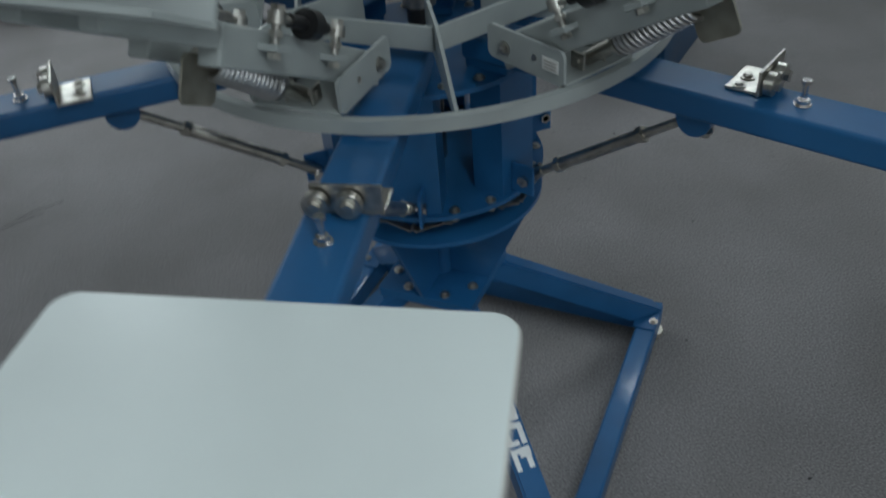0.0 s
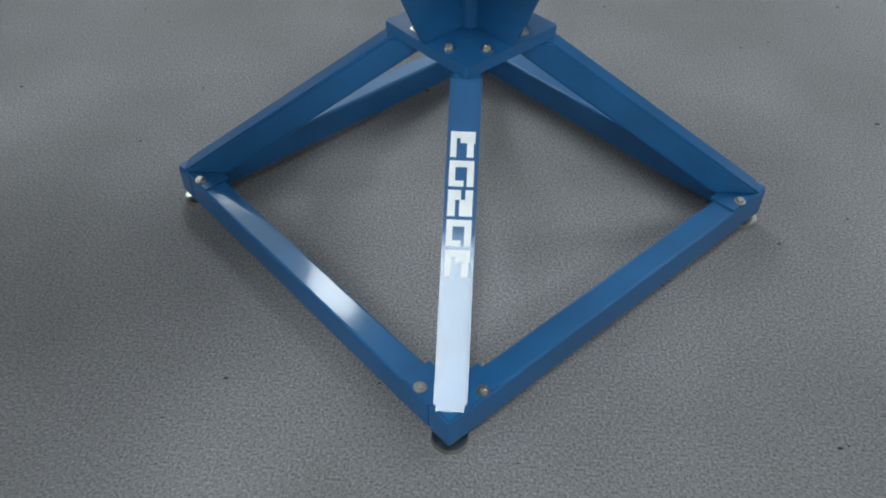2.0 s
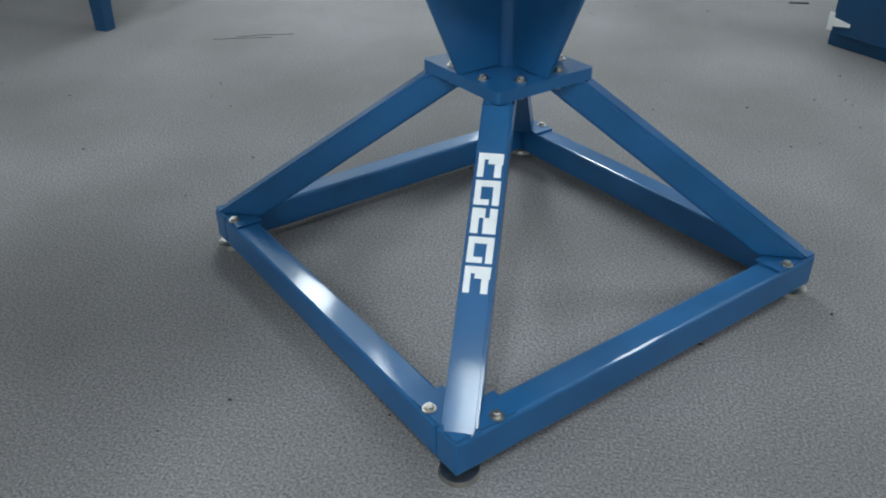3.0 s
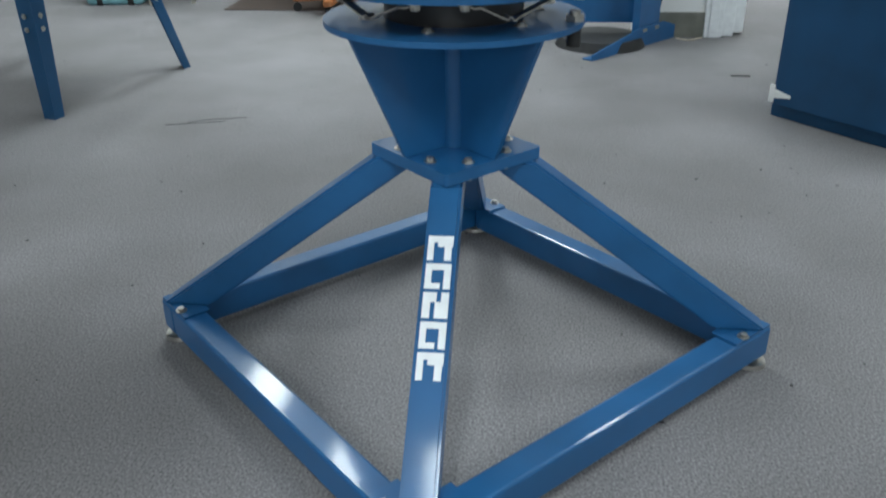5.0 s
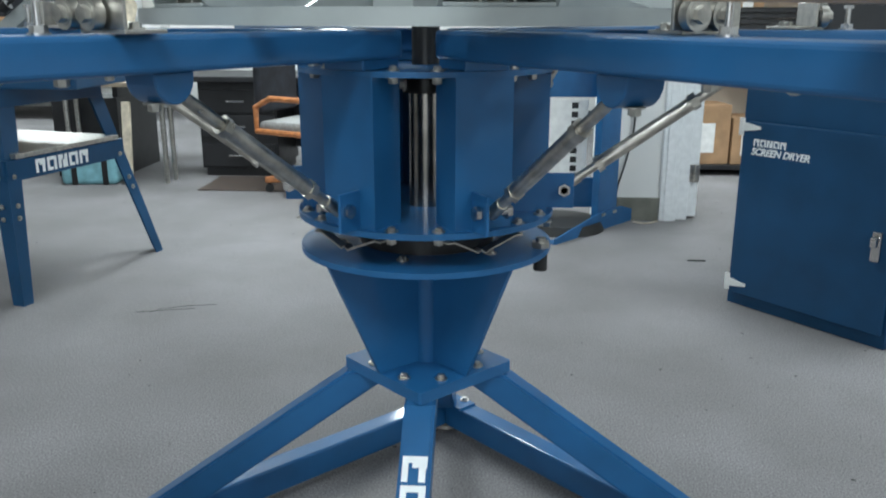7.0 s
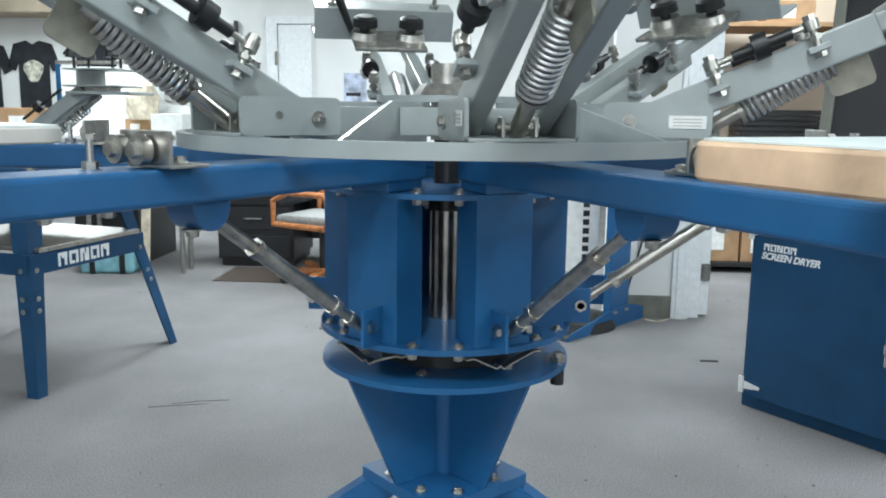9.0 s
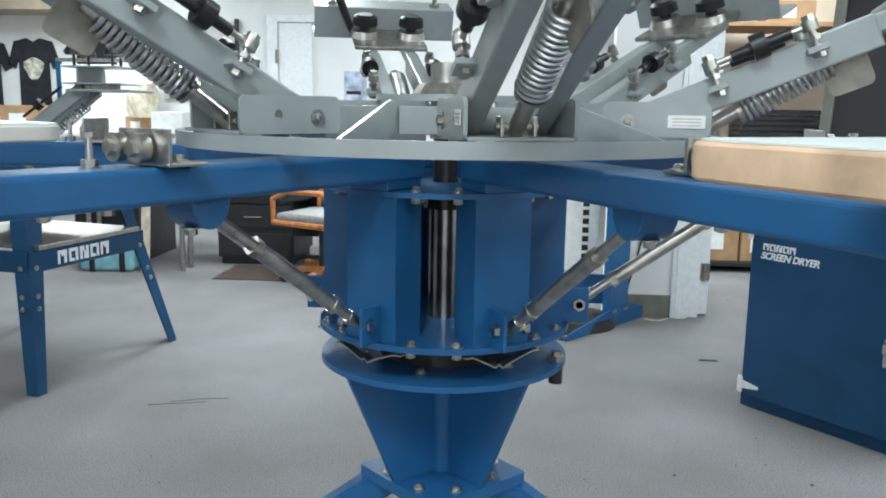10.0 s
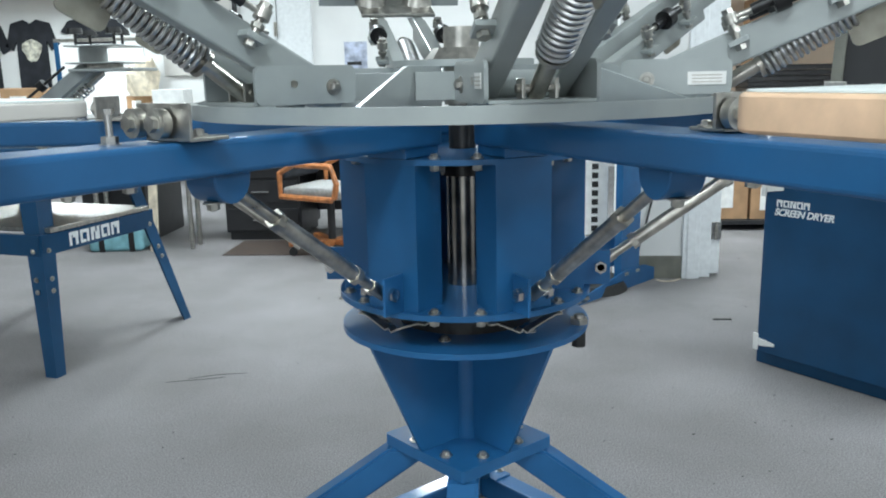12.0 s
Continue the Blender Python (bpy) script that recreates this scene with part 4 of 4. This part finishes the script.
chair()
mat_ob = part("chair_mat", box(B(), -1.95, -0.75, 4.28, 4.8, 0.0, 0.008, 0.002), material("brown_mat", (0.07, 0.05, 0.04), 0.6, vary=0.15, scale=20), None, "", DESK_PLAN)
tagged(mat_ob, "dark brown mat lying under the chair", "mat")
tote = thing("tote_bag", "teal and black holdall on the carpet", "bag", m=DESK_PLAN @ pose(-2.82, 4.55, 0, 0, 0, 6))
part("body", box(B(), -0.2, 0.2, -0.12, 0.12, 0.0, 0.22, 0.03, seg=3), TEAL, tote)
for x in (-0.1, 0.12):
    part("strap", box(B(), x - 0.02, x + 0.02, -0.128, 0.128, -0.0, 0.226, 0.004), BLACK, tote, "black strap")
plank = thing("board", "pale plywood board leaning on the table", "board", m=DESK_PLAN @ pose(-2.52, 4.45, 0, -7, 0, 0))
part("panel", box(B(), -0.03, 0.03, -0.01, 0.02, 0.0, 0.6, 0.003), CREAM, plank)


# ---- blue stand with white panel beside the partition ----
def panel_stand():
    az = math.degrees(math.atan2(3.501 - 2.813, 1.023 - 0.456))
    st = thing("panel_stand", "blue steel stand carrying a white panel with black lettering", "stand", m=PANEL_PLAN @ pose(0.456, 2.813, 0, 0, 0, az))
    L = math.hypot(3.501 - 2.813, 1.023 - 0.456)
    bm = B()
    prism(bm, [(0, 0), (L, 0), (L, 0.03), (L * 0.72, 0.105), (L * 0.5, 0.105), (0.0, 0.03)], 0.008, Matrix.Translation((0, 0.004, 0)) @ Matrix.Rotation(radians(90), 4, "X"))
    foot = part("foot", bm, BLUE, st)
    part("foot_flange", box(B(), 0.0, L, 0.005, 0.06, 0.0, 0.006), BLUE, foot)
    post = part("post", box(B(), L * 0.46, L * 0.68, 0.005, 0.05, 0.008, 1.0, 0.004), BLUE, st)
    for x in (0.5, 0.63):
        put_bolt(foot, (L * x, -0.0045, 0.085), (0, -1, 0), SMALL_BOLT)
        put_bolt(foot, (L * x + 0.018, -0.0045, 0.085), (0, -1, 0), SMALL_BOLT)
    inv = pose(0.456, 2.813, 0, 0, 0, az).inverted()

    def local(x, y, z):
        return inv @ Vector((x, y, z))
    wm = inv @ Matrix.Translation((0.36, 3.28, 0))
    part("cross_bar", box(B(), -0.25, 0.4, 0.0, 0.03, 0.10, 0.27, 0.003, wm), BLUE, st)
    part("upper_bar", box(B(), -0.25, 0.4, 0.0, 0.03, 0.72, 0.9, 0.003, wm), BLUE, st)
    pn = part("white_panel", box(B(), -0.2, 0.29, -0.012, 0.0, 0.29, 0.71, 0.003, wm), PAPER, st, "white panel")
    for k in range(8):
        part("lettering_bar", box(B(), 0.2, 0.235, -0.0145, -0.0122, 0.31 + 0.05 * k, 0.342 + 0.05 * k, 0.0, wm), BLACK, pn, "plain black mark")
    part("side_panel", box(B(), 0.34, 0.37, 0.03, 0.075, 0.05, 1.0, 0.002, inv @ Matrix.Translation((0.44, 3.32, 0))), PAPER, st, "white side panel")
    for k in range(4):
        part("lettering_bar", box(B(), 0.347, 0.36, 0.0275, 0.0297, 0.25 + 0.045 * k, 0.283 + 0.045 * k, 0.0, inv @ Matrix.Translation((0.44, 3.32, 0))), BLACK, st, "plain black mark")


panel_stand()
cord = tagged(part("power_cord", sweep(B(), [(0.93, 3.40, 1.0), (0.935, 3.40, 0.7), (0.925, 3.40, 0.5), (0.89, 3.39, 0.35), (0.85, 3.385, 0.2), (0.83, 3.38, 0.06), (0.82, 3.36, 0.006)], 0.006, 8), RUBBER, None, "", WALL_PLAN), "black power cord hanging down the partition wall", "cord")
string = tagged(part("loose_cord", sweep(B(), [(0.95 + 0.012 * i, 3.36 - 0.04 * math.sin(i * 0.32), 0.004) for i in range(13)], 0.004, 6), CREAM, None, "", WALL_PLAN), "thin cream cord lying on the carpet", "cord")
pad = part("floor_disc", rod(B(), (0.52, 3.2, 0.0), (0.52, 3.2, 0.05), 0.24, 40, 0.22), RUBBER, None, "", PANEL_PLAN)
tagged(pad, "round black rubber base on the carpet", "base")
scrap = tagged(part("carpet_scrap", box(B(), 1.02, 1.1, 2.3, 2.315, 0.0, 0.004), RUBBER, None, "", DRYER_PLAN), "small dark scrap on the carpet", "scrap")

# ---- store room beyond the doorway ----
def shelving():
    sh = thing("storage_shelf", "dark shelving with cardboard boxes in the store room", "shelf", m=STORE_PLAN)
    for z in (0.05, 1.0, 1.9):
        part("shelf_board", box(B(), 1.62, 3.6, 5.2, 5.85, z, z + 0.035, 0.003), BLACK_METAL if z < 0.5 else CARD, sh)
    for x in (1.64, 3.57):
        for y in (5.24, 5.82):
            part("upright", box(B(), x - 0.02, x + 0.02, y - 0.02, y + 0.02, 0, 2.3, 0.002), BLACK_METAL, sh)


shelving()
for x, w, h in ((1.83, 0.3, 0.46), (2.16, 0.32, 0.36), (2.52, 0.34, 0.5), (2.9, 0.36, 0.42)):
    carton("cardboard_box", x, 5.45, 0.085, w, 0.4, h, CARD, "brown cardboard box on the bottom shelf", random.uniform(-4, 4), ground=STORE_PLAN)
for x, w, h in ((1.86, 0.3, 0.22), (2.25, 0.36, 0.16)):
    carton("cardboard_box", x, 5.45, 1.935, w, 0.4, h, CARD, "brown cardboard box on the top shelf", random.uniform(-4, 4), ground=STORE_PLAN)
carton("cardboard_box", 2.12, 5.62, 1.62 - 0.585, 0.22, 0.2, 0.75, CARD, "tall brown cardboard box on the shelf", 4, ground=STORE_PLAN)
for k in range(6):
    tray = thing("paper_tray", "flat black tray in a stack on the shelf", "tray", "stack of trays", STORE_PLAN @ pose(2.25, 5.4, 1.036 + 0.041 * k, 0, 0, random.uniform(-1.5, 1.5)))
    part("body", box(B(), -0.32, 0.32, -0.18, 0.18, 0, 0.032, 0.004), BLACK_METAL, tray)
    part("rim", box(B(), -0.325, 0.325, -0.185, 0.185, 0.0325, 0.0385, 0.002), BLACK, tray)
lamp = thing("desk_lamp", "black lamp with a funnel shade on a pole", "lamp", m=STORE_PLAN @ pose(2.62, 5.3, 1.036))
part("base_plate", rod(B(), (0, 0, 0), (0, 0, 0.02), 0.09, 28), BLACK, lamp)
part("pole", rod(B(), (0, 0, 0.02), (0, 0, 0.62), 0.012, 12), BLACK, lamp)
part("shade", rod(B(), (-0.22, 0, 0.42), (-0.2, 0, 0.56), 0.075, 24, 0.02), BLACK, lamp, "funnel shade")
part("shade_arm", rod(B(), (-0.2, 0, 0.555), (0, 0, 0.58), 0.008, 10), BLACK, lamp)

# screen frame standing on the dryer
screen = thing("framed_screen", "dark blue-grey framed screen leaning on the dryer", "screen", m=DRYER_PLAN @ Matrix.Translation((1.53, 1.74, 0.861)) @ turn_z(-38) @ Matrix.Rotation(radians(-8), 4, "X"))
for x0, x1, z0, z1 in ((-0.28, -0.24, 0, 0.75), (0.24, 0.28, 0, 0.75), (-0.2395, 0.2395, 0, 0.04), (-0.2395, 0.2395, 0.71, 0.75)):
    part("frame_bar", box(B(), x0, x1, -0.018, 0.018, z0, z1, 0.003), VINYL, screen)
part("mesh_panel", box(B(), -0.239, 0.239, -0.004, 0.004, 0.041, 0.709), BLACK_METAL, screen, "black coated mesh")

# carpet lint and marks
lint = B()
for k in range(160):
    x, y = random.uniform(-2.2, 2.2), random.uniform(-0.9, 3.6)
    w = random.uniform(0.001, 0.0035)
    box(lint, x, x + w * random.uniform(1, 3), y, y + w, 0.0005, 0.002)
tagged(part("carpet_lint", lint, RUBBER), "small dark flecks of lint on the carpet", "lint", kind="stuff")

for k, (x, y, az) in enumerate(((-1.12, 1.55, 12), (-1.05, 1.6, 16))):
    bm = B()
    sweep(bm, [(t * 0.11, 0.008 * math.sin(t * 2.2 + k), 0.0012) for t in range(-1, 2)], 0.0009, 5)
    tagged(part("thread", bm, RUBBER, None, "", STAND_PLAN @ pose(x, y, 0, 0, 0, az)), "thin dark thread lying on the carpet", "thread", "threads on the carpet")
